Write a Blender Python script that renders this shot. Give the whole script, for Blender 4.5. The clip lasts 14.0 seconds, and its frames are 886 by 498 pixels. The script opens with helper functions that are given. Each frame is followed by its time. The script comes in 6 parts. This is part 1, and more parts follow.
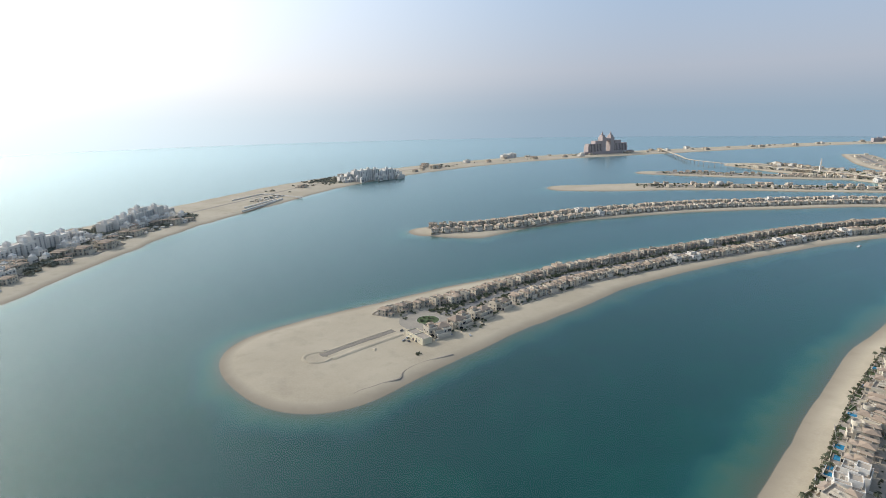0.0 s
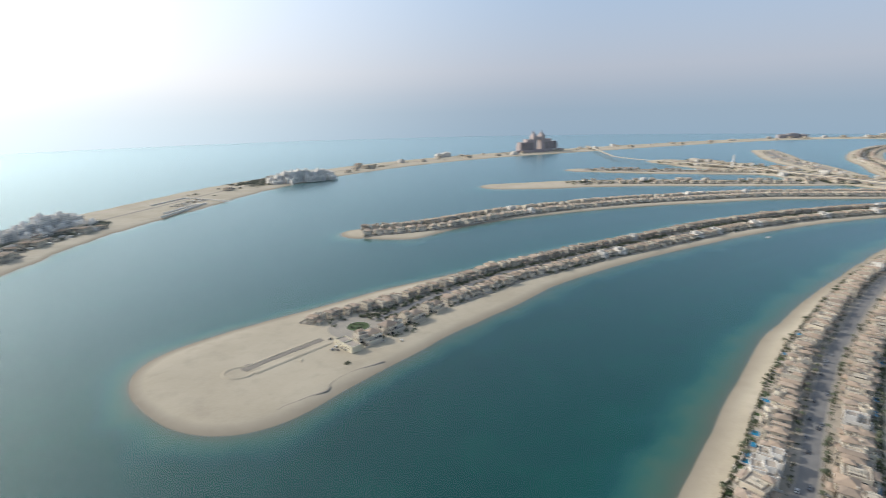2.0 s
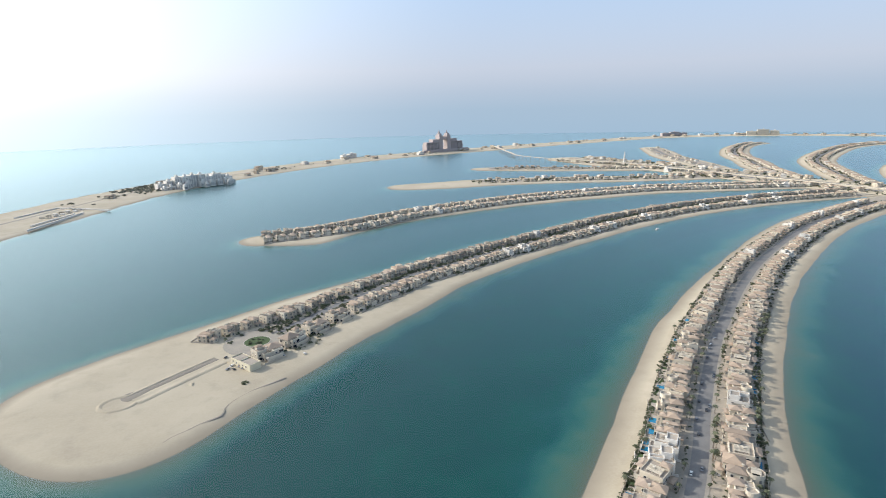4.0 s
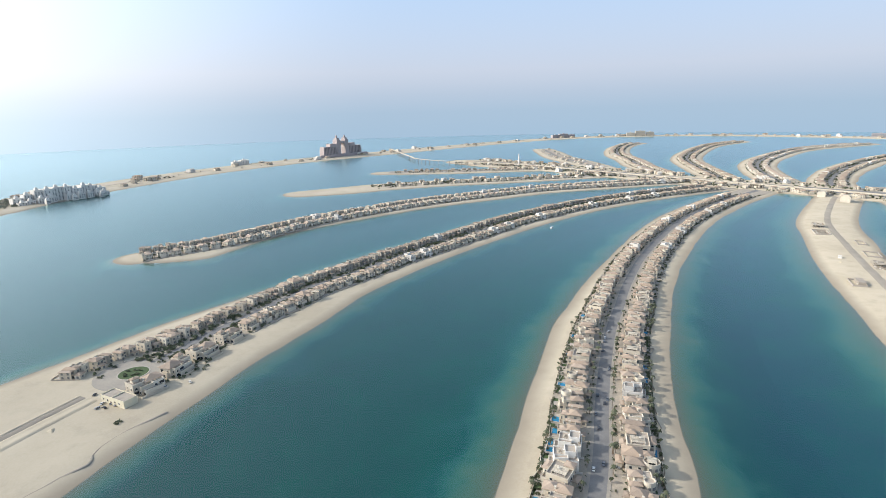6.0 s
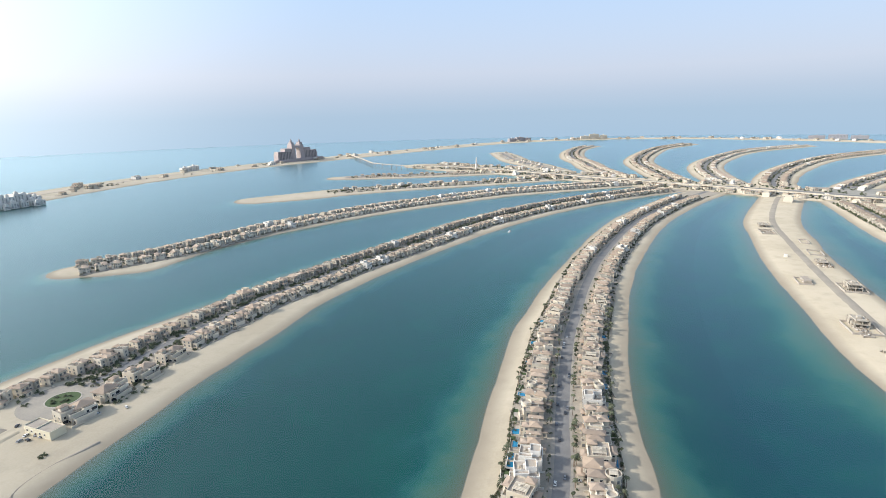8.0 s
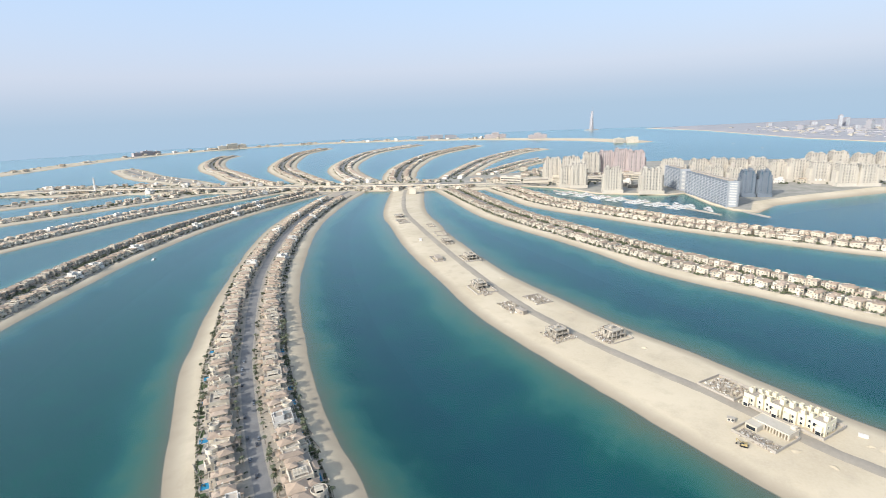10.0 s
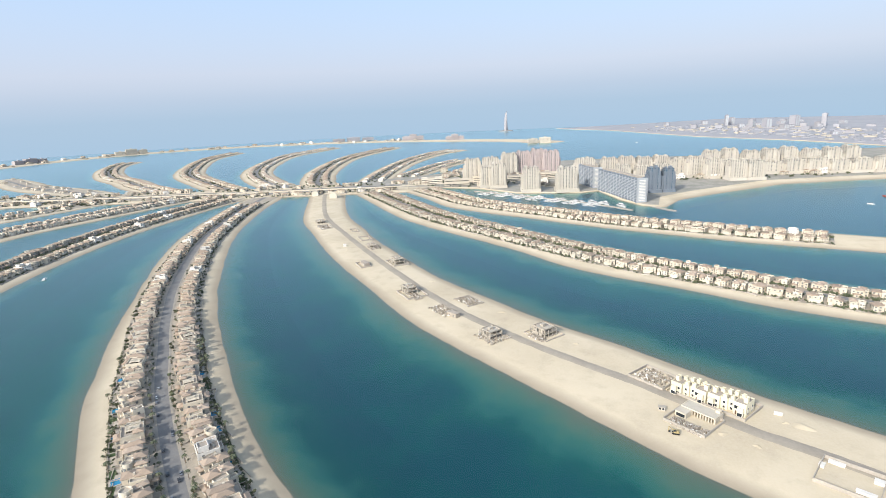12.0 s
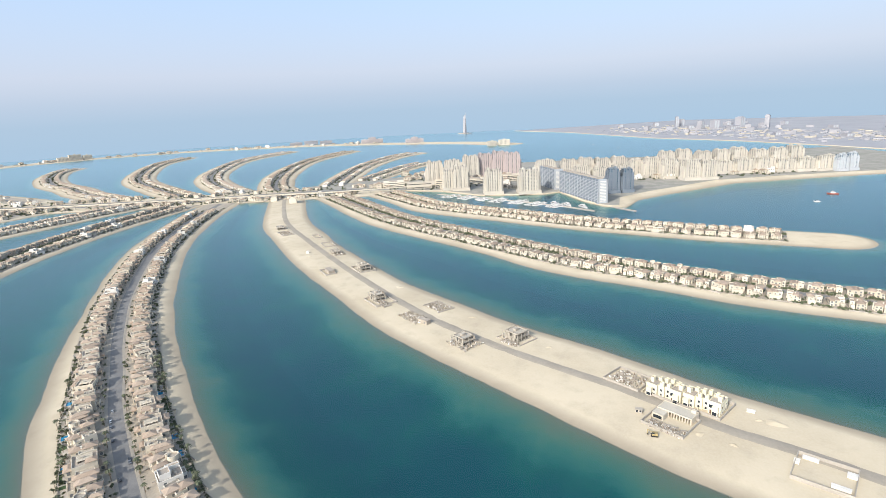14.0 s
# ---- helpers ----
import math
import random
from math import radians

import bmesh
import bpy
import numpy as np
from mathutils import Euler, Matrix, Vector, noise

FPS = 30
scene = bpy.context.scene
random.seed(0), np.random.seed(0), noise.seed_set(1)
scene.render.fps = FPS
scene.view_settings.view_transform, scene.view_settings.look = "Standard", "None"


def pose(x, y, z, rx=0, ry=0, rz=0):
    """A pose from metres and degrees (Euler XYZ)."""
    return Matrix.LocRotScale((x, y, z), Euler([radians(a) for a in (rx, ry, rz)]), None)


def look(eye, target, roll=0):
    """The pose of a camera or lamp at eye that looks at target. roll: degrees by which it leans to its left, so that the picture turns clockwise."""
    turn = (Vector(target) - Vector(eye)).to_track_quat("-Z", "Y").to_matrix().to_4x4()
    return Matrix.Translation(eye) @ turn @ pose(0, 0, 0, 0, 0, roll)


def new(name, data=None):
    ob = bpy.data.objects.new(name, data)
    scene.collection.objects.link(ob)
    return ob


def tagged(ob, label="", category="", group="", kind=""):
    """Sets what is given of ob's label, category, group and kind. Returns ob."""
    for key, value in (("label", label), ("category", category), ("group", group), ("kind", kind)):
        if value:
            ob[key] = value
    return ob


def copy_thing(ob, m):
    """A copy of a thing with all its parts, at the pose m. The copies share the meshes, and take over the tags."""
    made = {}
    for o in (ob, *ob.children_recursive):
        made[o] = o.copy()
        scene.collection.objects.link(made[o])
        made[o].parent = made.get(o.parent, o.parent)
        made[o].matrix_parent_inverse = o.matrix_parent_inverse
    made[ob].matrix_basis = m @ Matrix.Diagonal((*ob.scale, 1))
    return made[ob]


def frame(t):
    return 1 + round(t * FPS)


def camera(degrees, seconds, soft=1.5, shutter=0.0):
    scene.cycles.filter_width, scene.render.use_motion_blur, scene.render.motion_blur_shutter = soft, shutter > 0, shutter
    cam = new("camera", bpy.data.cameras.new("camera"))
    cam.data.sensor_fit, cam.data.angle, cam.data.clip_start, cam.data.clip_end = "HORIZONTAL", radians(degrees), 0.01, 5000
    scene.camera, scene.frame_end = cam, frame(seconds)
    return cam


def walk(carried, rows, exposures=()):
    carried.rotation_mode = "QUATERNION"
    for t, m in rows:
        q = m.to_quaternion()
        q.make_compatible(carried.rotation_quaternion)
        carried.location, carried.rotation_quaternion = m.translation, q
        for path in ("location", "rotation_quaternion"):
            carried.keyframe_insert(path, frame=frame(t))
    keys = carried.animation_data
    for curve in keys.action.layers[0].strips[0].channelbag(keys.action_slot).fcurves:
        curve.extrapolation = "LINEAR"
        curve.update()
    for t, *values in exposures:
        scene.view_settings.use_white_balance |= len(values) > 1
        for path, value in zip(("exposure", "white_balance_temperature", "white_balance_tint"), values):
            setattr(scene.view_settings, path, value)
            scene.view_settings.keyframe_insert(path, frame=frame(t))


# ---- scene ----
# a flight over a palm-shaped archipelago in hazy afternoon light
cam = camera(79.3, 14.0, soft=0.6, shutter=0.65)
PATH = [
    (0, look((-2.07, 3.94, 214.90), (-9.6, 973.8, -28.7), -1.23)),
    (0.5, look((0.61, 7.12, 214.90), (-6.6, 976.7, -29.8), -1.22)),
    (1, look((3.31, 10.29, 214.91), (-3.9, 979.7, -30.5), -1.26)),
    (1.5, look((5.99, 13.41, 214.93), (13.8, 982.6, -31.2), -1.25)),
    (2, look((8.62, 16.51, 214.97), (114.3, 979.6, -32.4), -1.32)),
    (2.5, look((11.18, 19.59, 214.98), (215.1, 966.4, -33.8), -1.45)),
    (2.7, look((12.22, 20.80, 214.98), (224.0, 965.8, -34.3), -1.51)),
    (4.8, look((23.44, 33.54, 214.85), (364.2, 939.9, -35.2), -1.40)),
    (5, look((24.51, 34.72, 214.84), (389.9, 931.4, -35.0), -1.50)),
    (5.5, look((27.15, 37.58, 214.86), (447.1, 910.1, -34.9), -1.49)),
    (6, look((29.83, 40.39, 214.87), (461.0, 907.7, -33.9), -1.47)),
    (6.5, look((32.57, 43.18, 214.88), (473.3, 905.9, -33.2), -1.44)),
    (7, look((35.35, 45.98, 214.90), (510.8, 890.4, -32.0), -1.42)),
    (7.5, look((38.14, 48.76, 214.93), (534.6, 881.5, -30.2), -1.46)),
    (8, look((40.97, 51.45, 214.96), (537.8, 884.3, -29.1), -1.52)),
    (8.2, look((42.09, 52.51, 214.98), (550.2, 878.5, -29.0), -1.58)),
    (8.4, look((43.22, 53.56, 214.99), (592.5, 852.8, -28.9), -1.65)),
    (8.5, look((43.78, 54.09, 215.00), (616.8, 836.5, -28.8), -1.68)),
    (9, look((46.39, 56.79, 215.03), (807.9, 655.4, -33.4), -1.92)),
    (9.2, look((47.31, 57.92, 215.04), (873.0, 563.5, -35.2), -2.07)),
    (11.3, look((55.96, 70.28, 215.31), (976.3, 367.6, -38.7), -2.73)),
    (11.5, look((56.80, 71.41, 215.32), (985.6, 340.3, -39.7), -2.75)),
    (12, look((58.97, 74.14, 215.40), (997.0, 308.4, -39.9), -2.76)),
    (12.5, look((61.20, 76.82, 215.50), (1005.9, 282.2, -40.1), -2.76)),
    (13, look((63.47, 79.51, 215.60), (1013.3, 259.6, -40.0), -2.81)),
    (13.5, look((65.78, 82.23, 215.70), (1018.0, 250.2, -39.4), -2.88)),
    (14, look((68.08, 84.96, 215.77), (1021.6, 247.2, -38.4), -2.88)),
]
walk(cam, PATH, exposures=((0, 0.0, 6420, 8), (1.5, 0.0, 6420, 8), (2.5, 0.18, 6420, 8), (5, 0.40, 6320, 8), (8, 0.50, 6320, 8), (14, 0.53, 6320, 8)))

# ---- light ----
SUN_AZ, SUN_EL = 62.0, 30.0          # degrees: left of +y, above the horizon
sun_dir = Vector((-math.sin(radians(SUN_AZ)) * math.cos(radians(SUN_EL)),
                  math.cos(radians(SUN_AZ)) * math.cos(radians(SUN_EL)), math.sin(radians(SUN_EL))))
sun = new("sun", bpy.data.lights.new("sun", "SUN"))
sun.data.energy, sun.data.angle, sun.data.color = 3.1, radians(1.5), (1.0, 0.925, 0.83)
sun.matrix_world = look(sun_dir * 3000, (0, 0, 0))


def build_world():
    w = bpy.data.worlds.new("hazy_sky")
    scene.world = w
    w.use_nodes = True
    n, l = w.node_tree.nodes, w.node_tree.links
    n.clear()
    out, bg = n.new("ShaderNodeOutputWorld"), n.new("ShaderNodeBackground")
    l.new(bg.outputs[0], out.inputs[0])
    tc, sep, comb = n.new("ShaderNodeTexCoord"), n.new("ShaderNodeSeparateXYZ"), n.new("ShaderNodeCombineXYZ")
    l.new(tc.outputs["Generated"], sep.inputs[0])
    up = n.new("ShaderNodeMath")
    up.operation, up.inputs[1].default_value = "MAXIMUM", 0.03
    l.new(sep.outputs[2], up.inputs[0])
    for a, b in ((sep.outputs[0], 0), (sep.outputs[1], 1), (up.outputs[0], 2)):
        l.new(a, comb.inputs[b])
    sky = n.new("ShaderNodeTexSky")
    sky.sky_type, sky.sun_disc = "NISHITA", False
    sky.sun_elevation, sky.sun_rotation = radians(SUN_EL), radians(-SUN_AZ)
    sky.altitude, sky.air_density, sky.dust_density, sky.ozone_density = 0, 1.0, 4.0, 1.5
    l.new(comb.outputs[0], sky.inputs["Vector"])
    scale = n.new("ShaderNodeMix")
    scale.data_type, scale.blend_type = "RGBA", "MULTIPLY"
    scale.inputs["Factor"].default_value = 1.0
    l.new(sky.outputs[0], scale.inputs["A"])
    scale.inputs["B"].default_value = (0.10, 0.10, 0.10, 1)
    # humid haze: a pale veil that thickens towards the horizon
    band = n.new("ShaderNodeValToRGB")
    l.new(sep.outputs[2], band.inputs[0])
    e = band.color_ramp.elements
    e[0].position, e[0].color = 0.0, (0.85, 0.85, 0.85, 1)
    e[1].position, e[1].color = 0.5, (0.35, 0.35, 0.35, 1)
    tone = n.new("ShaderNodeValToRGB")
    l.new(sep.outputs[2], tone.inputs[0])
    e = tone.color_ramp.elements
    e[0].position, e[0].color = 0.0, (0.385, 0.475, 0.59, 1)
    e[1].position, e[1].color = 0.07, (0.53, 0.575, 0.69, 1)
    m = tone.color_ramp.elements.new(0.25)
    m.color = (0.50, 0.68, 0.95, 1)
    veil = n.new("ShaderNodeMix")
    veil.data_type = "RGBA"
    l.new(band.outputs[0], veil.inputs["Factor"])
    l.new(scale.outputs["Result"], veil.inputs["A"])
    l.new(tone.outputs[0], veil.inputs["B"])
    # bright aureole round the sun
    dot = n.new("ShaderNodeVectorMath")
    dot.operation = "DOT_PRODUCT"
    l.new(tc.outputs["Generated"], dot.inputs[0])
    dot.inputs[1].default_value = Vector((sun_dir.x, sun_dir.y, 0.28)).normalized()
    glow = n.new("ShaderNodeMapRange")
    glow.inputs["From Min"].default_value, glow.inputs["From Max"].default_value = 0.12, 1.0
    l.new(dot.outputs["Value"], glow.inputs["Value"])
    power = n.new("ShaderNodeMath")
    power.operation, power.inputs[1].default_value = "POWER", 2.0
    l.new(glow.outputs[0], power.inputs[0])
    aure = n.new("ShaderNodeMix")
    aure.data_type, aure.blend_type = "RGBA", "ADD"
    l.new(power.outputs[0], aure.inputs["Factor"])
    l.new(veil.outputs["Result"], aure.inputs["A"])
    aure.inputs["B"].default_value = (0.91, 0.875, 0.825, 1)
    # the far sea goes over into the haze below the true horizon
    dip = n.new("ShaderNodeMapRange")
    dip.inputs["From Min"].default_value, dip.inputs["From Max"].default_value = -0.05, 0.05
    dip.inputs["To Min"].default_value, dip.inputs["To Max"].default_value = 1.0, 0.0
    l.new(sep.outputs[2], dip.inputs["Value"])
    far_sea = n.new("ShaderNodeMix")
    far_sea.data_type, far_sea.blend_type = "RGBA", "MULTIPLY"
    l.new(dip.outputs[0], far_sea.inputs["Factor"])
    l.new(aure.outputs["Result"], far_sea.inputs["A"])
    far_sea.inputs["B"].default_value = (0.86, 0.95, 0.99, 1)
    l.new(far_sea.outputs["Result"], bg.inputs[0])
    bg.inputs[1].default_value = 1.0


build_world()


# ---- materials ----
class Nodes:
    def __init__(self, name):
        self.mat = bpy.data.materials.new(name)
        self.mat.use_nodes = True
        self.n, self.l = self.mat.node_tree.nodes, self.mat.node_tree.links
        self.bsdf = self.n["Principled BSDF"]
        self.out = self.n["Material Output"]
        self.geo = self.n.new("ShaderNodeNewGeometry")

    def link(self, a, b):
        self.l.new(a, b)
        return self

    def noise(self, scale, detail=4.0, rough=0.55, vector=None):
        t = self.n.new("ShaderNodeTexNoise")
        t.inputs["Scale"].default_value, t.inputs["Detail"].default_value = scale, detail
        t.inputs["Roughness"].default_value = rough
        self.l.new(vector if vector is not None else self.geo.outputs["Position"], t.inputs["Vector"])
        return t.outputs["Fac"]

    def ramp(self, value, stops):
        r = self.n.new("ShaderNodeValToRGB")
        e = r.color_ramp.elements
        e[0].position, e[0].color = stops[0][0], (*stops[0][1], 1)
        e[1].position, e[1].color = stops[-1][0], (*stops[-1][1], 1)
        for p, c in stops[1:-1]:
            e.new(p).color = (*c, 1)
        self.l.new(value, r.inputs[0])
        return r.outputs[0]

    def mix(self, fac, a, b, blend="MIX"):
        m = self.n.new("ShaderNodeMix")
        m.data_type, m.blend_type = "RGBA", blend
        for key, v in (("Factor", fac), ("A", a), ("B", b)):
            if isinstance(v, (int, float)):
                m.inputs[key].default_value = v
            elif isinstance(v, tuple):
                m.inputs[key].default_value = (*v, 1)
            else:
                self.l.new(v, m.inputs[key])
        return m.outputs["Result"]

    def math(self, op, a, b=0.0):
        m = self.n.new("ShaderNodeMath")
        m.operation = op
        for i, v in enumerate((a, b)):
            if isinstance(v, (int, float)):
                m.inputs[i].default_value = v
            else:
                self.l.new(v, m.inputs[i])
        return m.outputs[0]

    def map(self, v, a, b, c=0.0, d=1.0):
        m = self.n.new("ShaderNodeMapRange")
        m.inputs["From Min"].default_value, m.inputs["From Max"].default_value = a, b
        m.inputs["To Min"].default_value, m.inputs["To Max"].default_value = c, d
        self.l.new(v, m.inputs["Value"])
        return m.outputs[0]

    def z(self):
        s = self.n.new("ShaderNodeSeparateXYZ")
        self.l.new(self.geo.outputs["Position"], s.inputs[0])
        return s.outputs[2]

    def random(self):
        return self.n.new("ShaderNodeObjectInfo").outputs["Random"]

    def island(self):
        return self.geo.outputs["Random Per Island"]

    def bump(self, height, strength, distance):
        b = self.n.new("ShaderNodeBump")
        b.inputs["Strength"].default_value, b.inputs["Distance"].default_value = strength, distance
        self.l.new(height, b.inputs["Height"])
        self.l.new(b.outputs[0], self.bsdf.inputs["Normal"])

    def done(self, color, rough=0.8, metal=0.0, spec=0.4):
        if isinstance(color, tuple):
            self.bsdf.inputs["Base Color"].default_value = (*color, 1)
        else:
            self.l.new(color, self.bsdf.inputs["Base Color"])
        self.bsdf.inputs["Roughness"].default_value = rough
        self.bsdf.inputs["Metallic"].default_value = metal
        self.bsdf.inputs["Specular IOR Level"].default_value = spec
        return self.mat


def plain(name, a, b, scale, rough=0.8, fine=None, each=0.0, bump=0.0, spec=0.35, metal=0.0):
    """A surface that varies between two colours at two scales; each: variation from object to object."""
    s = Nodes(name)
    big, small = s.noise(scale), s.noise(fine or scale * 9, 3.0)
    fac = s.math("ADD", s.math("MULTIPLY", big, 0.65), s.math("MULTIPLY", small, 0.35))
    c = s.mix(s.map(fac, 0.33, 0.67), a, b)
    if each:
        c = s.mix(1.0, c, s.ramp(s.random(), [(0, (1 - each,) * 3), (0.5, (1, 1 - each * 0.15, 1 - each * 0.35)), (1, (1 + each * 0.3,) * 3)]), "MULTIPLY")
    if bump:
        s.bump(small, bump, 0.3)
    return s.done(c, rough, metal, spec)


def shore_material():
    s = Nodes("sand_and_seabed")
    z = s.z()
    big, mid, fine = s.noise(0.012), s.noise(0.06, 5), s.noise(0.6, 3)
    sand = s.mix(s.map(big, 0.35, 0.65), (0.42, 0.358, 0.262), (0.505, 0.44, 0.332))
    sand = s.mix(s.map(mid, 0.5, 0.75, 0, 0.55), sand, (0.335, 0.285, 0.215))
    sand = s.mix(s.map(fine, 0.3, 0.7, 0, 0.25), sand, (0.545, 0.485, 0.385))
    zz = s.math("ADD", z, s.map(mid, 0.3, 0.7, -0.22, 0.22))
    land = s.mix(s.map(zz, 0.05, 1.75), (0.292, 0.25, 0.19), sand)
    # water depth: the sand goes green, then dark teal
    depth = s.math("MULTIPLY", s.math("MULTIPLY", z, -1.0), s.map(s.noise(0.019, 6, 0.62), 0.3, 0.7, 0.5, 1.65))
    shallow = [(0.0, (0.205, 0.218, 0.152)), (0.025, (0.155, 0.222, 0.152)), (0.08, (0.102, 0.222, 0.158)), (0.16, (0.054, 0.205, 0.158)), (0.26, (0.02, 0.162, 0.138)), (0.40, (0.006, 0.122, 0.112))]
    green = s.ramp(s.map(depth, 0.0, 12.0), shallow + [(0.62, (0.003, 0.118, 0.094)), (1.0, (0.0025, 0.102, 0.088))])
    blue = s.ramp(s.map(depth, 0.0, 12.0), shallow + [(0.62, (0.0025, 0.106, 0.112)), (1.0, (0.002, 0.088, 0.108))])
    # the basins hold more or less stirred-up silt: greener towards the open head, bluer beyond the villa street
    place = s.n.new("ShaderNodeVectorMath")
    place.operation, place.inputs[1].default_value = "DOT_PRODUCT", (1.0, -1.0, 0.0)
    s.link(s.geo.outputs["Position"], place.inputs[0])
    sea = s.mix(s.map(place.outputs["Value"], -220.0, 160.0), green, blue)
    c = s.mix(s.map(z, -0.06, 0.04), sea, land)
    s.bump(fine, 0.3, 0.3)
    s.bsdf.inputs["Diffuse Roughness"].default_value = 0.25
    return s.done(c, 0.9, 0, 0.2)


def sea_material():
    s = Nodes("sea_water")
    a, b, c = s.noise(0.012, 3), s.noise(0.05, 2), s.noise(0.1, 1)
    h = s.math("ADD", s.math("MULTIPLY", a, 1.2), s.math("ADD", s.math("MULTIPLY", b, 0.5), s.math("MULTIPLY", c, 0.16)))
    bump = s.n.new("ShaderNodeBump")
    bump.inputs["Strength"].default_value, bump.inputs["Distance"].default_value = 0.003, 1.0
    s.l.new(h, bump.inputs["Height"])
    gloss, clear, fres, mixer = (s.n.new(k) for k in ("ShaderNodeBsdfGlossy", "ShaderNodeBsdfTransparent", "ShaderNodeFresnel", "ShaderNodeMixShader"))
    gloss.inputs["Roughness"].default_value = 0.27
    gloss.inputs["Color"].default_value = (0.84, 0.99, 1.0, 1)
    fres.inputs["IOR"].default_value = 1.46
    s.l.new(bump.outputs[0], gloss.inputs["Normal"])
    s.l.new(s.math("MINIMUM", fres.outputs[0], 0.7), mixer.inputs[0])
    s.l.new(clear.outputs[0], mixer.inputs[1])
    s.l.new(gloss.outputs[0], mixer.inputs[2])
    s.l.new(mixer.outputs[0], s.out.inputs[0])
    return s.mat


M_SHORE, M_SEA = shore_material(), sea_material()
M_PLOT = plain("plot_ground", (0.40, 0.345, 0.275), (0.27, 0.24, 0.195), 0.09, 0.95, 0.8)
M_ROAD = plain("pale_asphalt", (0.215, 0.208, 0.20), (0.15, 0.147, 0.145), 0.08, 0.9, 1.2)
M_DEEP = plain("deep_sea_bed", (0.009, 0.112, 0.132), (0.010, 0.12, 0.14), 0.003, 0.95)
M_TRACK_SCARP = plain("track_and_shaded_scarp_sand", (0.275, 0.24, 0.195), (0.365, 0.322, 0.26), 0.035, 0.95, 0.4)
M_DARKTRACK = plain("dark_packed_track", (0.185, 0.165, 0.14), (0.24, 0.214, 0.178), 0.06, 0.95, 0.5)
M_SANDROAD = plain("sandy_asphalt", (0.245, 0.225, 0.20), (0.34, 0.305, 0.25), 0.05, 0.95, 0.5)
M_PAVE = plain("pavement_slabs", (0.42, 0.38, 0.33), (0.33, 0.30, 0.26), 0.1, 0.9, 1.0)
M_GROUNDS = plain("mixed_paving_and_planting", (0.36, 0.335, 0.295), (0.225, 0.218, 0.18), 0.03, 0.95, 0.25)
M_GRASS = plain("lawn", (0.05, 0.085, 0.035), (0.075, 0.10, 0.045), 0.25, 0.95, 2.0)
M_LEAF = plain("leaves", (0.078, 0.098, 0.056), (0.135, 0.15, 0.092), 0.15, 0.8, 1.5, each=0.25)
M_PALM = plain("palm_leaves", (0.075, 0.09, 0.05), (0.12, 0.13, 0.08), 0.4, 0.7, 2.0, each=0.2)
# leaf colour lifted and greyed to paint in the haze over far trees
M_HAZED_SCRUB = plain("hazed_scrub_leaves", (0.20, 0.21, 0.165), (0.27, 0.27, 0.215), 0.05, 0.9, 0.4)
M_BARK = plain("bark", (0.16, 0.12, 0.085), (0.23, 0.18, 0.13), 0.8, 0.95)
M_WALL = plain("cream_render", (0.63, 0.575, 0.48), (0.53, 0.48, 0.40), 0.11, 0.9, 1.0, each=0.22)
M_WHITE = plain("white_render", (0.74, 0.71, 0.66), (0.64, 0.61, 0.56), 0.12, 0.85, 1.0, each=0.08)
M_ROOF = plain("clay_roof_tiles", (0.405, 0.322, 0.252), (0.31, 0.248, 0.195), 0.2, 0.85, 1.6, each=0.25)
M_TERR = plain("roof_terrace", (0.42, 0.37, 0.31), (0.31, 0.275, 0.235), 0.2, 0.9, 1.4, each=0.15)
M_GLASS = plain("dark_glazing", (0.035, 0.042, 0.05), (0.02, 0.025, 0.03), 0.3, 0.15, spec=0.6)
M_DOOR = plain("timber_door", (0.17, 0.10, 0.06), (0.12, 0.07, 0.045), 1.0, 0.6)
M_POOL = plain("pool_water", (0.025, 0.17, 0.31), (0.035, 0.23, 0.38), 0.4, 0.08, spec=0.5)
M_CONC = plain("raw_concrete", (0.48, 0.435, 0.37), (0.33, 0.30, 0.255), 0.25, 0.95, 1.8, each=0.12, bump=0.2)
M_CREAM = plain("pale_yellow_render", (0.70, 0.645, 0.49), (0.60, 0.55, 0.42), 0.06, 0.85, 0.7, each=0.1)
M_TOWER = plain("beige_tower_render", (0.51, 0.475, 0.415), (0.43, 0.40, 0.35), 0.03, 0.85, 0.3, each=0.12)
# pink facade greyed in its base colour to stand for aerial haze
M_HAZED_PINK = plain("hazed_pink_facade", (0.42, 0.38, 0.38), (0.36, 0.325, 0.325), 0.02, 0.8, 0.2)
M_PINK = plain("salmon_render", (0.44, 0.375, 0.36), (0.37, 0.315, 0.305), 0.03, 0.85, 0.4)
M_SLATE = plain("grey_blue_cladding", (0.17, 0.20, 0.235), (0.13, 0.155, 0.19), 0.05, 0.4, 0.5, spec=0.5)
M_BLUEGLASS = plain("blue_glazing", (0.06, 0.12, 0.17), (0.04, 0.085, 0.125), 0.08, 0.12, 0.6, spec=0.7)
M_HULL = plain("white_gelcoat", (0.60, 0.60, 0.59), (0.52, 0.52, 0.51), 0.5, 0.25, spec=0.5)
M_RED = plain("red_hull_paint", (0.30, 0.09, 0.07), (0.24, 0.075, 0.06), 0.3, 0.5)
M_YELLOW = plain("yellow_machine_paint", (0.36, 0.28, 0.13), (0.29, 0.23, 0.12), 0.8, 0.6)
M_RUBBER = plain("black_rubber", (0.02, 0.02, 0.02), (0.035, 0.035, 0.035), 2.0, 0.9)
M_CARS = []
for tint in ((0.7, 0.7, 0.69), (0.05, 0.05, 0.055), (0.33, 0.34, 0.35), (0.16, 0.17, 0.19), (0.75, 0.74, 0.70)):
    M_CARS.append(plain("car_paint", tint, tuple(0.9 * a for a in tint), 1.0, 0.25, spec=0.6))
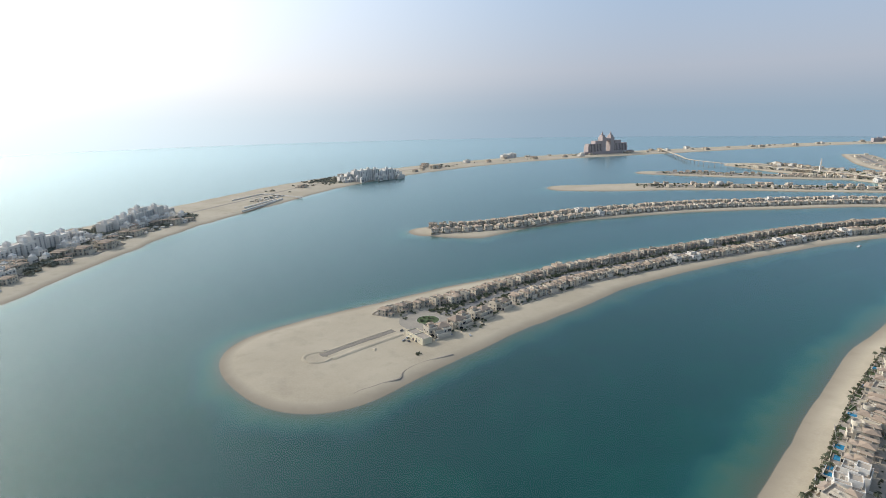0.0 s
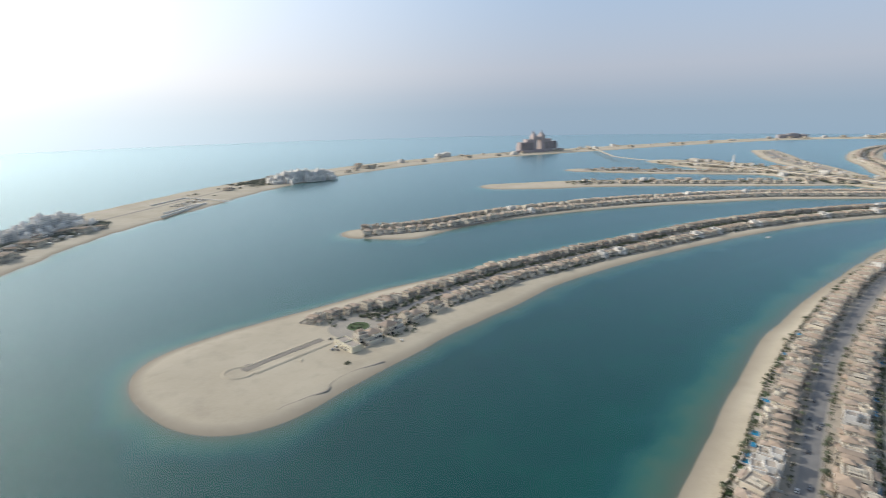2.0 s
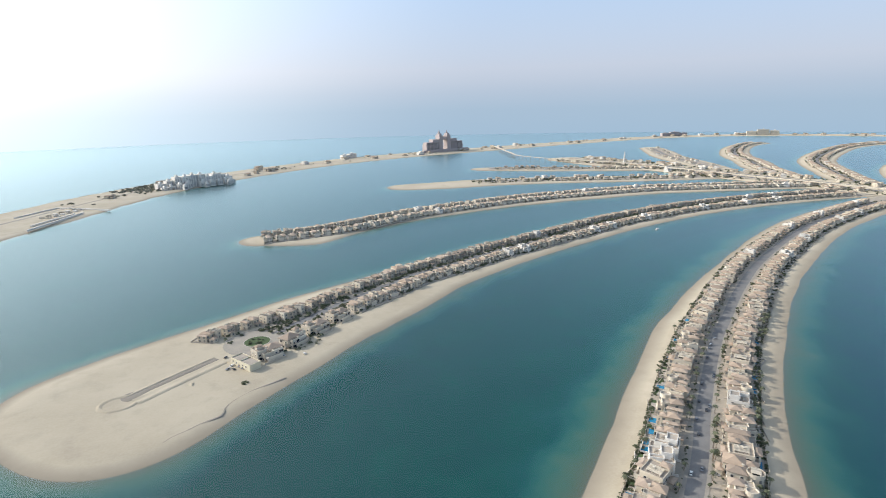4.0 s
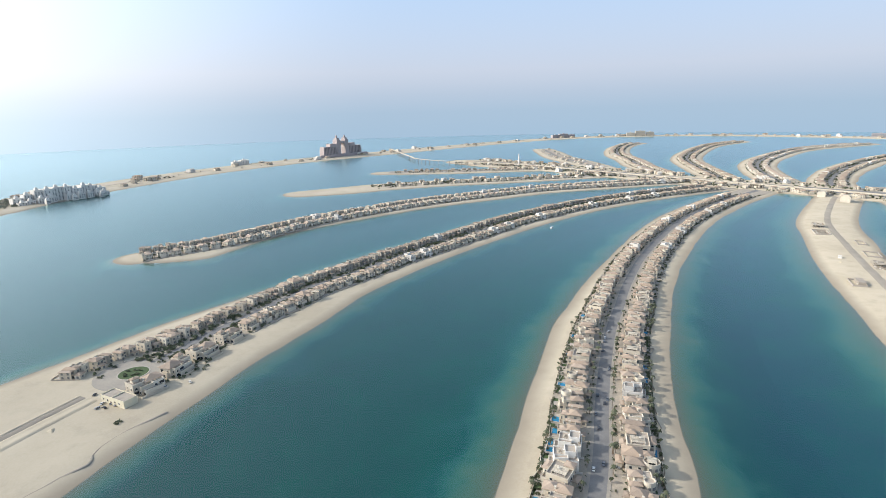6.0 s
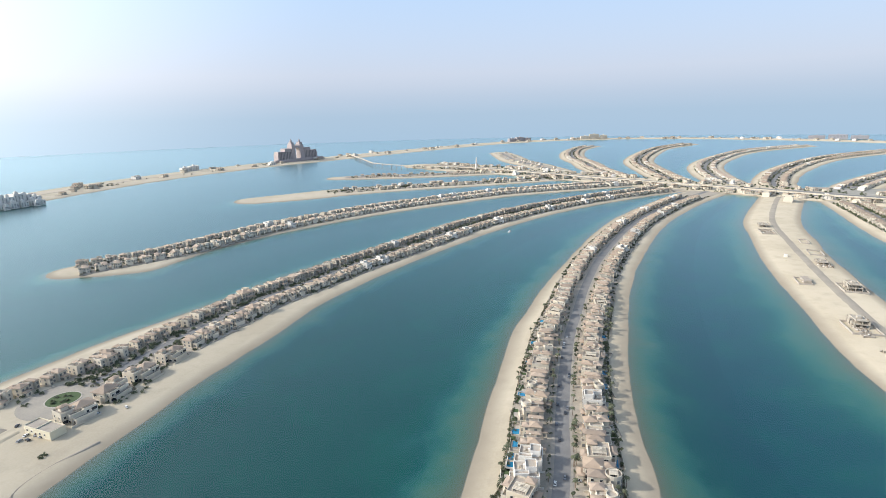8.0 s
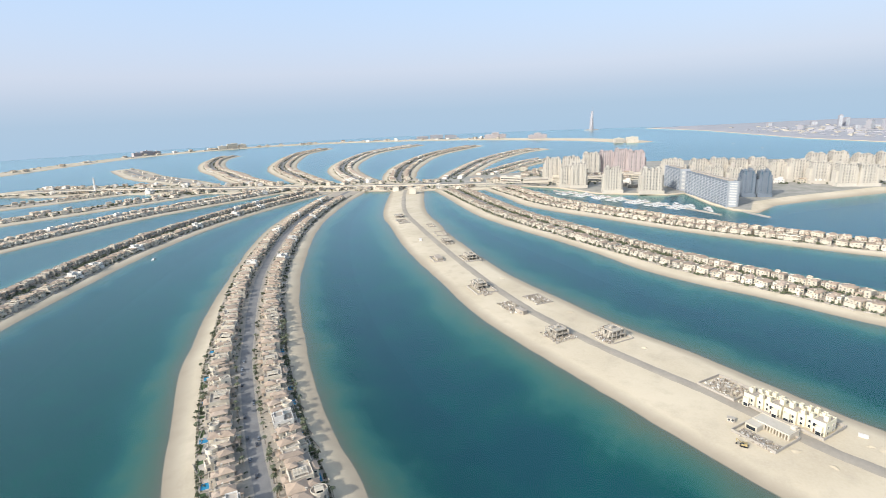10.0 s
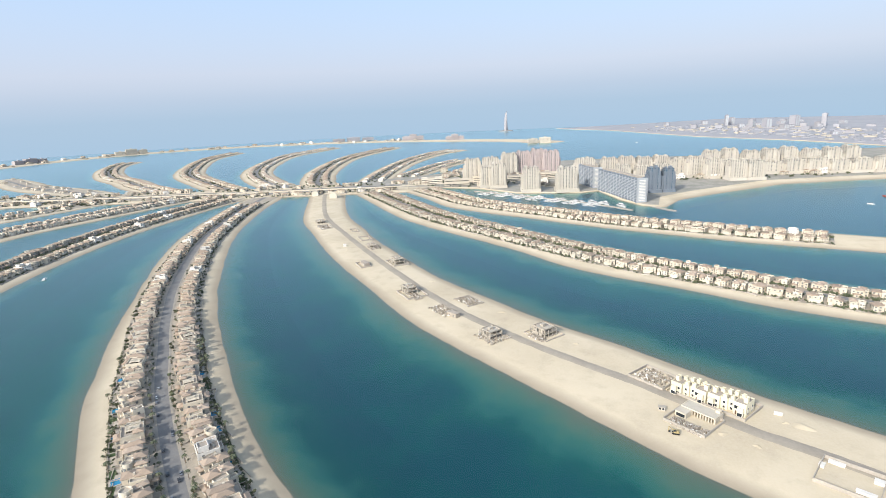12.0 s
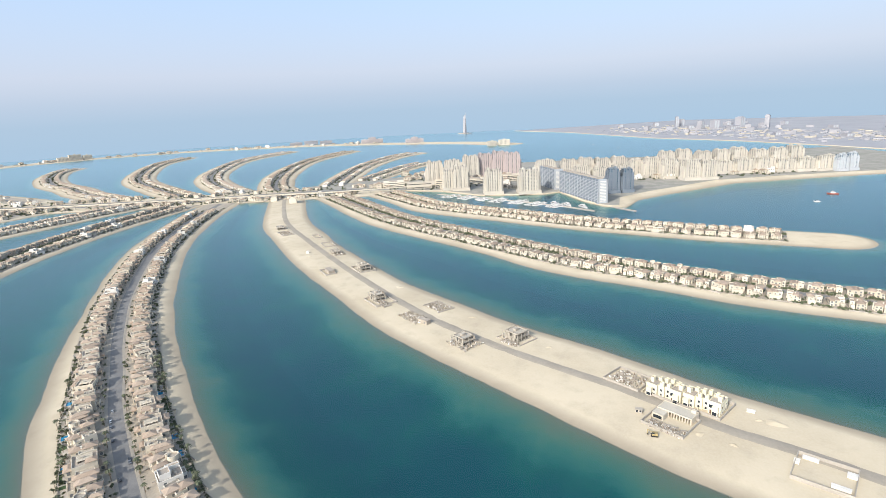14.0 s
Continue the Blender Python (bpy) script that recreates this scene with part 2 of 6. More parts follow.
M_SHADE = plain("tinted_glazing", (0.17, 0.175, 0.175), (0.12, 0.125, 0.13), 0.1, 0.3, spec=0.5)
M_BALCONY = plain("grey_balcony_fronts", (0.43, 0.45, 0.475), (0.36, 0.38, 0.405), 0.1, 0.6)
# far ground and facades: haze of distance mixed into the base colours
M_CITY = plain("hazed_urban_ground", (0.335, 0.33, 0.345), (0.285, 0.285, 0.30), 0.006, 0.95, 0.05)
M_HAZED = plain("hazed_grey_facade", (0.34, 0.335, 0.36), (0.29, 0.29, 0.315), 0.01, 0.7, 0.1, each=0.15)


# ---- mesh helpers ----
def spline(points, step):
    """Points along a smooth curve through the given ones (any number of columns), about step metres apart."""
    p = np.array(points, float)
    q = np.vstack([2 * p[0] - p[1], p, 2 * p[-1] - p[-2]])
    out = []
    for i in range(1, len(q) - 2):
        a, b, c, d = q[i - 1:i + 3]
        n = max(2, int(np.hypot(*(c - b)[:2]) / 2))
        for u in np.arange(n) / n:
            out.append(0.5 * (2 * b + (c - a) * u + (2 * a - 5 * b + 4 * c - d) * u * u + (3 * b - a - 3 * c + d) * u ** 3))
    out = np.array(out + [p[-1]])
    s = np.r_[0, np.cumsum(np.hypot(*np.diff(out[:, :2], axis=0).T))]
    at = np.linspace(0, s[-1], max(3, int(s[-1] / step) + 1))
    return np.stack([np.interp(at, s, out[:, k]) for k in range(out.shape[1])], 1), at


def normals(line):
    d = np.gradient(line[:, :2], axis=0)
    d /= np.hypot(*d.T)[:, None]
    return d, np.stack([-d[:, 1], d[:, 0]], 1)


def mesh_of(name, verts, faces, mats, index=None, smooth=False):
    me = bpy.data.meshes.new(name)
    me.from_pydata([tuple(v) for v in verts], [], [tuple(f) for f in faces])
    for m in (mats if isinstance(mats, (list, tuple)) else [mats]):
        me.materials.append(m)
    if index is not None:
        me.polygons.foreach_set("material_index", list(index))
    if smooth:
        me.polygons.foreach_set("use_smooth", [True] * len(me.polygons))
    me.update()
    return me


def grid_faces(rows, cols):
    return [(r * cols + c, (r + 1) * cols + c, (r + 1) * cols + c + 1, r * cols + c + 1) for r in range(rows - 1) for c in range(cols - 1)]


def wobble(at, seed, size, length):
    return np.array([noise.noise((a / length, seed * 7.3, 0.0)) for a in at]) * size


def strip_mesh(name, points, top, tips=(True, True), step=8.0, seed=0, beach=26.0, rough=3.0, shelf=(1.0, 1.0), blunt=1.0, tip=1.0):
    """A long island: points are x, y and its width to the left and right (or one half width). Sand falls to the water's edge and on to
    the sea bed; shelf stretches the shallows on each side; tip and blunt set how far and how squarely the head reaches out."""
    line, at = spline([p if len(p) == 4 else (*p, p[-1]) for p in points], step)
    d, nrm = normals(line)
    side = ((0.0, top), (None, top - 0.15), (-beach * 0.55, top * 0.8), (-5.0, 0.5), (0.0, 0.0), (4.0, -0.35), (10.0, -1.1), (18.0, -2.4), (27.0, -5.0), (40.0, -8.3), (64.0, -11.0), (100.0, -12.3))
    rows = []

    def row(i, along, lateral):
        out = []
        for hand, sgn in enumerate((1, -1)):
            wob = wobble([at[i]], seed + sgn, rough, 55.0)[0] + wobble([at[i]], seed + 3 * sgn, rough * 0.6, 17.0)[0]
            half = []
            for off, z in side:
                hw = line[i, 2 + hand]
                far = off * shelf[hand] if off and off > 0 else off
                r = 0.0 if (off == 0.0 and z == top) else (max(min(line[i, 2:4]) - beach, hw * 0.4) if off is None else hw + far + (wob * lateral if z < top * 0.9 else 0))
                reach = r if off is None or r == 0.0 else (line[i, 2] + line[i, 3]) / 2 + (far if far <= 0 else off * (shelf[0] + shelf[1]) / 2)
                p = line[i, :2] + nrm[i] * sgn * r * lateral + d[i] * along * reach * tip
                half.append((p[0], p[1], z))
            out.append(half)
        return out[0][::-1] + out[1][1:]

    def turn(a):
        return math.cos(a) ** blunt if a < math.pi / 2 else 0.0, math.sin(a) ** blunt
    if tips[0]:
        rows += [row(0, -turn(a)[0], turn(a)[1]) for a in np.linspace(0, math.pi / 2, 16)[:-1]]
    rows += [row(i, 0, 1) for i in range(len(line))]
    if tips[1]:
        rows += [row(len(line) - 1, turn(a)[0], turn(a)[1]) for a in np.linspace(math.pi / 2, 0, 16)[1:]]
    verts = [v for r in rows for v in r]
    return mesh_of(name, verts, grid_faces(len(rows), len(rows[0])), M_SHORE, smooth=True)


def island(name, points, top, label, tips=(True, True), **more):
    return tagged(new(name, strip_mesh(name, points, top, tips, **more)), label, "island", kind="structure")


def band(name, line, nrm, a, b, z, mat, thick=0.12):
    """A flat ribbon along a line, between the lateral offsets a and b, with kerb-like sides."""
    v = []
    for p, n in zip(line, nrm):
        for off, zz in ((a, z - thick), (a, z), (b, z), (b, z - thick)):
            q = p[:2] + n * off
            v.append((q[0], q[1], zz))
    return mesh_of(name, v, grid_faces(len(line), 4), mat)


def polygon_land(name, outline, top, label, mat, skirt=40.0, beach=10.0):
    """Land with a given outline (anticlockwise) and sides that slope below the water."""
    o = np.array(outline, float)
    e = np.roll(o, -1, 0) - np.roll(o, 1, 0)
    e /= np.hypot(*e.T)[:, None]
    out = np.stack([e[:, 1], -e[:, 0]], 1)
    n = len(o)
    wide = beach if isinstance(beach, (list, tuple)) else [beach] * n
    rings = [(None, top), (0.0, 0.0), (skirt * 0.3, -1.6), (skirt, -12.3)]
    v = [(*(o[i] + out[i] * (-wide[i] if r is None else r)), z) for r, z in rings for i in range(n)]
    f = [tuple(range(n))]
    for k in range(len(rings) - 1):
        f += [(k * n + i, (k + 1) * n + i, (k + 1) * n + (i + 1) % n, k * n + (i + 1) % n) for i in range(n)]
    me = mesh_of(name, v, f, [mat, M_SHORE], [0] + [1] * (len(f) - 1))
    return tagged(new(name, me), label, "land", kind="structure")


# ---- sea ----
def disc(name, radius, z, mat):
    c = Vector((40, 45, z))
    v = [tuple(c)] + [(c.x + radius * math.cos(a), c.y + radius * math.sin(a), z) for a in np.linspace(0, 2 * math.pi, 97)[:-1]]
    return new(name, mesh_of(name, v, [(0, i + 1, (i + 1) % 96 + 1) for i in range(96)], mat))


tagged(disc("water", 4900, 0.0, M_SEA), "calm teal sea water in the lagoon and beyond", "sea", kind="structure")
bed = disc("sea_bed", 4900, -12.0, M_SHORE)
tagged(bed, "deep sea bed under the teal water", "sea bed", kind="structure")
a = np.linspace(0, 2 * math.pi, 97)
v = [(40 + 4900 * math.cos(u), 45 + 4900 * math.sin(u), z) for u in a for z in (-12.0, -0.03)]
tagged(new("sea_bed_rim", mesh_of("sea_bed_rim", v, grid_faces(97, 2), M_DEEP)), "deep water at the far rim of the sea", "sea bed", kind="structure")

# ---- islands: x, y, and the width to the left and to the right of the street ----
FROND = {
    "d": [(-40, -10, 54, 56), (102, 126, 55, 56), (231, 245, 56, 56), (284, 300, 56, 52), (335, 351, 54, 52), (393, 405, 56, 54), (446, 448, 53, 53),
          (502, 494, 51, 53), (566, 542, 47, 54), (621, 581, 44, 55), (716, 640, 46, 56), (813, 696, 48, 55), (891, 735, 50, 54), (965, 767, 50, 53),
          (1137, 830, 50, 52), (1306, 877, 50, 51), (1459, 910, 50, 50)],
    "c": [(-119, 455, 100, 95), (-87, 485, 98, 92), (-23, 541, 87, 87), (13, 572, 82, 84), (47, 604, 74, 87), (117, 658, 58, 82), (169, 697, 49, 77),
          (250, 736, 57, 65), (302, 765, 55, 64), (401, 809, 53, 58), (481, 844, 53, 58), (620, 907, 56, 62), (824, 962, 56, 58), (1007, 985, 54, 56),
          (1207, 986, 52, 53), (1410, 971, 50, 50)],
    "b": [(-34, 1001, 38, 42), (-8, 1004, 58, 60), (44, 1013, 70, 78), (86, 1025, 67, 56), (147, 1057, 64, 44), (263, 1120, 64, 49), (400, 1167, 64, 53), (485, 1190, 64, 56), (551, 1204, 63, 59),
          (619, 1213, 62, 62), (723, 1220, 62, 64), (911, 1225, 61, 62), (1053, 1197, 60, 60), (1259, 1145, 54, 54), (1411, 1094, 50, 50)],
    "a": [(355, 1558, 62, 62), (467, 1550, 76, 76), (612, 1552, 78, 78), (785, 1520, 76, 76), (950, 1467, 70, 72), (1110, 1420, 62, 66), (1343, 1361, 55, 55)],
    "z": [(722, 1908, 50, 50), (839, 1850, 70, 70), (997, 1764, 72, 72), (1176, 1686, 68, 68), (1316, 1620, 60, 60)],
    "e": [(230, -290, 50, 58), (322, -149, 52, 61), (380, -58, 53, 63), (418, -7, 53, 61), (480, 66, 54, 59), (549, 145, 56, 51), (604, 203, 57, 49),
          (663, 257, 54, 41), (715, 301, 54, 38), (802, 371, 57, 37), (899, 442, 58, 34), (958, 484, 57, 38), (1095, 587, 48, 47), (1342, 702, 46, 47),
          (1435, 738, 46, 46)],
    "f": [(575, -430, 50, 50), (640, -269, 53, 53), (688, -167, 58, 52), (743, -74, 57, 50), (778, -15, 61, 50), (821, 43, 63, 50), (863, 91, 57, 50),
          (911, 146, 53, 50), (1055, 303, 60, 50), (1150, 390, 60, 50), (1334, 532, 53, 50), (1398, 580, 52, 50), (1473, 640, 50, 50)],
    "g": [(909, -356, 50, 50), (945, -254, 52, 50), (971, -183, 54, 50), (1002, -113, 52, 50), (1039, -28, 50, 50), (1086, 52, 53, 50), (1124, 110, 55, 49),
          (1236, 282, 62, 48), (1338, 372, 54, 48), (1511, 517, 48, 48)],
    "h": [(1425, 1532, 60, 60), (1512, 1744, 66, 66), (1602, 1992, 68, 68), (1733, 2229, 68, 68), (1853, 2446, 60, 60)],
    "i": [(1433, 1248, 56, 56), (1590, 1508, 60, 60), (1723, 1683, 62, 62), (1872, 1905, 62, 62), (2102, 2147, 62, 62), (2354, 2349, 60, 60), (2544, 2437, 56, 56)],
    "j": [(1451, 1043, 56, 56), (1648, 1285, 60, 60), (1917, 1571, 62, 62), (2261, 1807, 62, 62), (2639, 2011, 60, 60), (3023, 2107, 56, 56)],
    "k": [(1490, 900, 56, 56), (1695, 1100, 60, 60), (1923, 1271, 62, 62), (2232, 1418, 62, 62), (2686, 1556, 60, 60), (3215, 1544, 56, 56)],
    "l": [(1529, 804, 56, 56), (1672, 890, 58, 58), (2000, 1017, 62, 62), (2504, 1125, 60, 60), (3069, 1102, 56, 56)],
    "m": [(1568, 669, 54, 54), (1829, 715, 58, 58), (2221, 753, 60, 60), (2586, 722, 58, 58), (2769, 654, 54, 54)],
    "n": [(1673, 606, 50, 50), (1874, 588, 54, 54), (2091, 555, 54, 54), (2237, 505, 50, 50)],
}
TOP = {}
SHELF = {"d": (1.45, 1.3), "c": (1.25, 1.0), "e": (1.7, 1.9), "b": (1.0, 0.9)}     # how wide the shallows are on each side
for order, (key, pts) in enumerate(FROND.items()):
    TOP[key] = 2.2 + 0.03 * order
    island("island_frond", pts, TOP[key], "long curved sand island with pale beaches on both sides", seed=order * 11 + 1, rough=1.3 if key in "cdefg" else 2.5,
           shelf=SHELF.get(key, (1.0, 1.0)), blunt=0.82 if key == "c" else 1.0, tip=0.83 if key == "c" else 1.0)

CRESCENT = [(-420, -400, 110), (-600, 100, 115), (-661, 495, 120), (-667, 791, 122), (-649, 1089, 125), (-543, 1441, 125), (-426, 1757, 120), (-188, 2124, 120),
            (160, 2456, 120), (579, 2696, 120), (988, 2839, 120), (1664, 3072, 115), (2450, 3257, 110), (3107, 3118, 105), (3550, 2678, 100), (3742, 2087, 100),
            (3756, 1416, 100), (3497, 584, 100), (3203, 215, 90)]
island("breakwater_island", CRESCENT, 3.2, "long crescent breakwater island of sand and scrub", step=25.0, seed=91, rough=8.0, beach=40.0)
TRUNK_AXIS = [(1512, 558, 100), (1469, 788, 100), (1410, 1012, 98), (1340, 1406, 98), (1297, 1683, 105), (1245, 1902, 130), (1176, 2092, 90)]
island("trunk_causeway", TRUNK_AXIS, 2.95, "built-up spine of land between the sand islands", seed=77, beach=14.0)
polygon_land("trunk_land", [(1497, 763), (1503, 456), (1471, 322), (1386, 210), (1384, 54), (1412, 14), (1281, -29), (1212, -67), (1196, -109), (1280, -149),
                            (1346, -223), (1492, -416), (1534, -564), (1590, -809), (1700, -1161), (2358, -1080), (2221, -526), (2167, -17), (2094, 323), (1872, 444),
                            (1718, 598), (1620, 763)], 3.0, "paved land of the trunk with apartment blocks", M_GROUNDS, skirt=30, beach=[5] * 8 + [18, 45, 50, 55, 55, 50, 30] + [8] * 7)
polygon_land("mainland", [(4745, 221), (4183, -170), (3231, -571), (2816, -866), (2556, -1000), (2195, -1152), (1874, -1509), (1200, -2600), (1500, -4400),
                          (4200, -3600), (5489, -1319)], 3.0, "flat mainland shore behind the sea, haze put into its colour", M_CITY, skirt=60)


# ---- building kit ----
class Geo:
    """Collects boxes, roofs and drums into one mesh."""

    def __init__(self, *mats):
        self.v, self.f, self.i, self.mats = [], [], [], list(mats)

    def add(self, verts, faces, k=0):
        o = len(self.v)
        self.v += verts
        self.f += [tuple(o + a for a in f) for f in faces]
        self.i += [k] * len(faces)
        return self

    def box(self, x0, x1, y0, y1, z0, z1, k=0, turn=0.0, at=(0, 0)):
        c, s = math.cos(turn), math.sin(turn)
        v = [(at[0] + x * c - y * s, at[1] + x * s + y * c, z) for z in (z0, z1) for x, y in ((x0, y0), (x1, y0), (x1, y1), (x0, y1))]
        return self.add(v, [(3, 2, 1, 0), (4, 5, 6, 7), (0, 1, 5, 4), (1, 2, 6, 5), (2, 3, 7, 6), (3, 0, 4, 7)], k)

    def hip(self, x0, x1, y0, y1, z, h, over=0.6, k=0):
        """A hipped roof with an eaves board."""
        x0, x1, y0, y1 = x0 - over, x1 + over, y0 - over, y1 + over
        w, d = x1 - x0, y1 - y0
        r = min(w, d) / 2
        ra, rb = ((x0 + r, (y0 + y1) / 2), (x1 - r, (y0 + y1) / 2)) if w >= d else (((x0 + x1) / 2, y0 + r), ((x0 + x1) / 2, y1 - r))
        if abs(w - d) < 0.3:
            ra, rb = (ra[0] - 0.2, ra[1]), (rb[0] + 0.2, rb[1])
        v = [(x0, y0, z - 0.25), (x1, y0, z - 0.25), (x1, y1, z - 0.25), (x0, y1, z - 0.25), (x0, y0, z), (x1, y0, z), (x1, y1, z), (x0, y1, z),
             (*ra, z + h), (*rb, z + h)]
        if w >= d:
            top = [(4, 5, 9, 8), (5, 6, 9), (6, 7, 8, 9), (7, 4, 8)]
        else:
            top = [(4, 5, 8), (5, 6, 9, 8), (6, 7, 9), (7, 4, 8, 9)]
        return self.add(v, [(3, 2, 1, 0), (0, 1, 5, 4), (1, 2, 6, 5), (2, 3, 7, 6), (3, 0, 4, 7)] + top, k)

    def drum(self, x, y, r, z0, z1, n=12, k=0, r1=None, arc=None):
        r1 = r if r1 is None else r1
        a = [2 * math.pi * j / n for j in range(n)]
        v = [(x + r * math.cos(t), y + r * math.sin(t), z0) for t in a] + [(x + r1 * math.cos(t), y + r1 * math.sin(t), z1) for t in a]
        return self.add(v, [tuple(range(n))[::-1], tuple(range(n, 2 * n))] + [(j, (j + 1) % n, n + (j + 1) % n, n + j) for j in range(n)], k)

    def parapet(self, x0, x1, y0, y1, z, h=0.9, t=0.3, k=0):
        self.box(x0, x1, y0, y0 + t, z, z + h, k).box(x0, x1, y1 - t, y1, z, z + h, k)
        return self.box(x0, x0 + t, y0 + t, y1 - t, z, z + h, k).box(x1 - t, x1, y0 + t, y1 - t, z, z + h, k)

    def tray(self, x0, x1, y0, y1, z0, z, h=0.9, t=0.28, k=0, floor=0):
        """A block with a sunk roof terrace behind its parapet, in one piece."""
        rect = lambda e, q: [(x0 + e, y0 + e, q), (x1 - e, y0 + e, q), (x1 - e, y1 - e, q), (x0 + e, y1 - e, q)]
        side = lambda a: [(a + j, a + (j + 1) % 4, a + 4 + (j + 1) % 4, a + 4 + j) for j in range(4)]
        self.add(rect(0, z0) + rect(0, z + h) + rect(t, z + h) + rect(t, z), [(3, 2, 1, 0)] + side(0) + side(4) + side(8) + [(12, 13, 14, 15)], k)
        self.i[-1] = floor
        return self

    def tub(self, x, y, r, z0, z, h=1.0, t=0.35, n=16, k=0, floor=0):
        a = [2 * math.pi * j / n for j in range(n)]
        v = [(x + q * math.cos(u), y + q * math.sin(u), zz) for q, zz in ((r, z0), (r, z + h), (r - t, z + h), (r - t, z)) for u in a]
        self.add(v, [(m * n + j, m * n + (j + 1) % n, (m + 1) * n + (j + 1) % n, (m + 1) * n + j) for m in range(3) for j in range(n)] + [tuple(range(3 * n, 4 * n))], k)
        self.i[-1] = floor
        return self

    def fence(self, path, t, z0, z1, k=0):
        """A low wall along a path, in one piece."""
        p = np.array(path, float)
        nrm = normals(p)[1]
        v = [(*(q + n * o), z) for q, n in zip(p, nrm) for o, z in ((-t, z0), (-t, z1), (t, z1), (t, z0))]
        c = len(p)
        return self.add(v, [(4 * r + a, 4 * r + 4 + a, 4 * r + 4 + (a + 1) % 4, 4 * r + (a + 1) % 4) for r in range(c - 1) for a in range(4)] + [(0, 1, 2, 3), (4 * c - 1, 4 * c - 2, 4 * c - 3, 4 * c - 4)], k)

    def ring(self, x, y, r, z0, z1, t=0.3, n=12, k=0):
        a = [2 * math.pi * j / n for j in range(n)]
        v = [(x + q * math.cos(u), y + q * math.sin(u), z) for q, z in ((r, z0), (r, z1), (r - t, z1), (r - t, z0)) for u in a]
        return self.add(v, [(m * n + j, m * n + (j + 1) % n, (m + 1) * n + (j + 1) % n, (m + 1) * n + j) for m in range(3) for j in range(n)], k)

    def leaves(self, c, r, count, size, rng, k=0):
        """A cloud of small leaf faces in an uneven egg of radii r."""
        u = rng.normal(size=(count, 3))
        u /= np.linalg.norm(u, axis=1)[:, None]
        u[:, 2] = np.where(u[:, 2] < -0.55, -u[:, 2], u[:, 2])
        p = np.array(c) + u * np.array(r) * (0.55 + 0.5 * rng.random(count))[:, None]
        a, b = rng.normal(size=(count, 3)), rng.normal(size=(count, 3))
        a = a / np.linalg.norm(a, axis=1)[:, None] * size
        b = b / np.linalg.norm(b, axis=1)[:, None] * size
        o = len(self.v)
        for q, aa, bb in zip(p, a, b):
            self.v += [tuple(q - aa), tuple(q + bb * 0.7), tuple(q + aa), tuple(q - bb * 0.7)]
        self.f += [(o + 4 * j, o + 4 * j + 1, o + 4 * j + 2, o + 4 * j + 3) for j in range(count)]
        self.i += [k] * count
        return self

    def move(self, m):
        self.v = [tuple(m @ Vector(p)) for p in self.v]
        return self

    def join(self, other, m=None):
        o = len(self.v)
        if m is None:
            self.v += other.v
        else:
            a = np.array(m)
            self.v += [tuple(p) for p in np.array(other.v) @ a[:3, :3].T + a[:3, 3]]
        self.f += [tuple(o + q for q in f) for f in other.f]
        self.i += other.i
        return self

    def mesh(self, name, smooth=False):
        return mesh_of(name, self.v, self.f, self.mats, self.i, smooth)


def thing(name, label, category, group="", m=None):
    ob = tagged(new(name), label, category, group)
    ob.empty_display_size = 1.0
    if m is not None:
        ob.matrix_basis = m
    return ob


def part(name, data, parent, label="", at=None):
    """One mesh under a thing or a part; data is a Geo or a mesh to share."""
    ob = new(name, data.mesh(name) if isinstance(data, Geo) else data)
    ob.parent = parent
    if label:
        ob["label"] = label
    if at is not None:
        ob.matrix_basis = at
    return ob


def joined_part(name, data, parent, at=None):
    """A part of many pieces too small to pick apart."""
    ob = part(name, data, parent, at=at)
    ob["kind"] = "stuff"
    return ob


def stuff(name, geo, label, category, parent=None):
    ob = tagged(new(name, geo.mesh(name)), label, category, kind="stuff")
    ob.parent = parent
    return ob


def window_mesh(w, h, name="window"):
    g = Geo(M_WHITE, M_GLASS)
    t = 0.14
    g.box(-w / 2 - t, w / 2 + t, -0.02, 0.14, -t, 0).box(-w / 2 - t, w / 2 + t, -0.02, 0.14, h, h + t)
    g.box(-w / 2 - t, -w / 2, -0.02, 0.14, 0, h).box(w / 2, w / 2 + t, -0.02, 0.14, 0, h)
    g.box(-w / 2, w / 2, -0.02, 0.05, 0, h, 1)
    return g.mesh(name)


WINDOW, WIDE_WINDOW = window_mesh(1.4, 1.7), window_mesh(3.0, 2.2)
DOOR = Geo(M_DOOR, M_WHITE).box(-0.9, 0.9, -0.02, 0.1, 0, 2.5).box(-1.15, -0.9, -0.02, 0.16, 0, 2.75, 1).box(0.9, 1.15, -0.02, 0.16, 0, 2.75, 1).mesh("door")

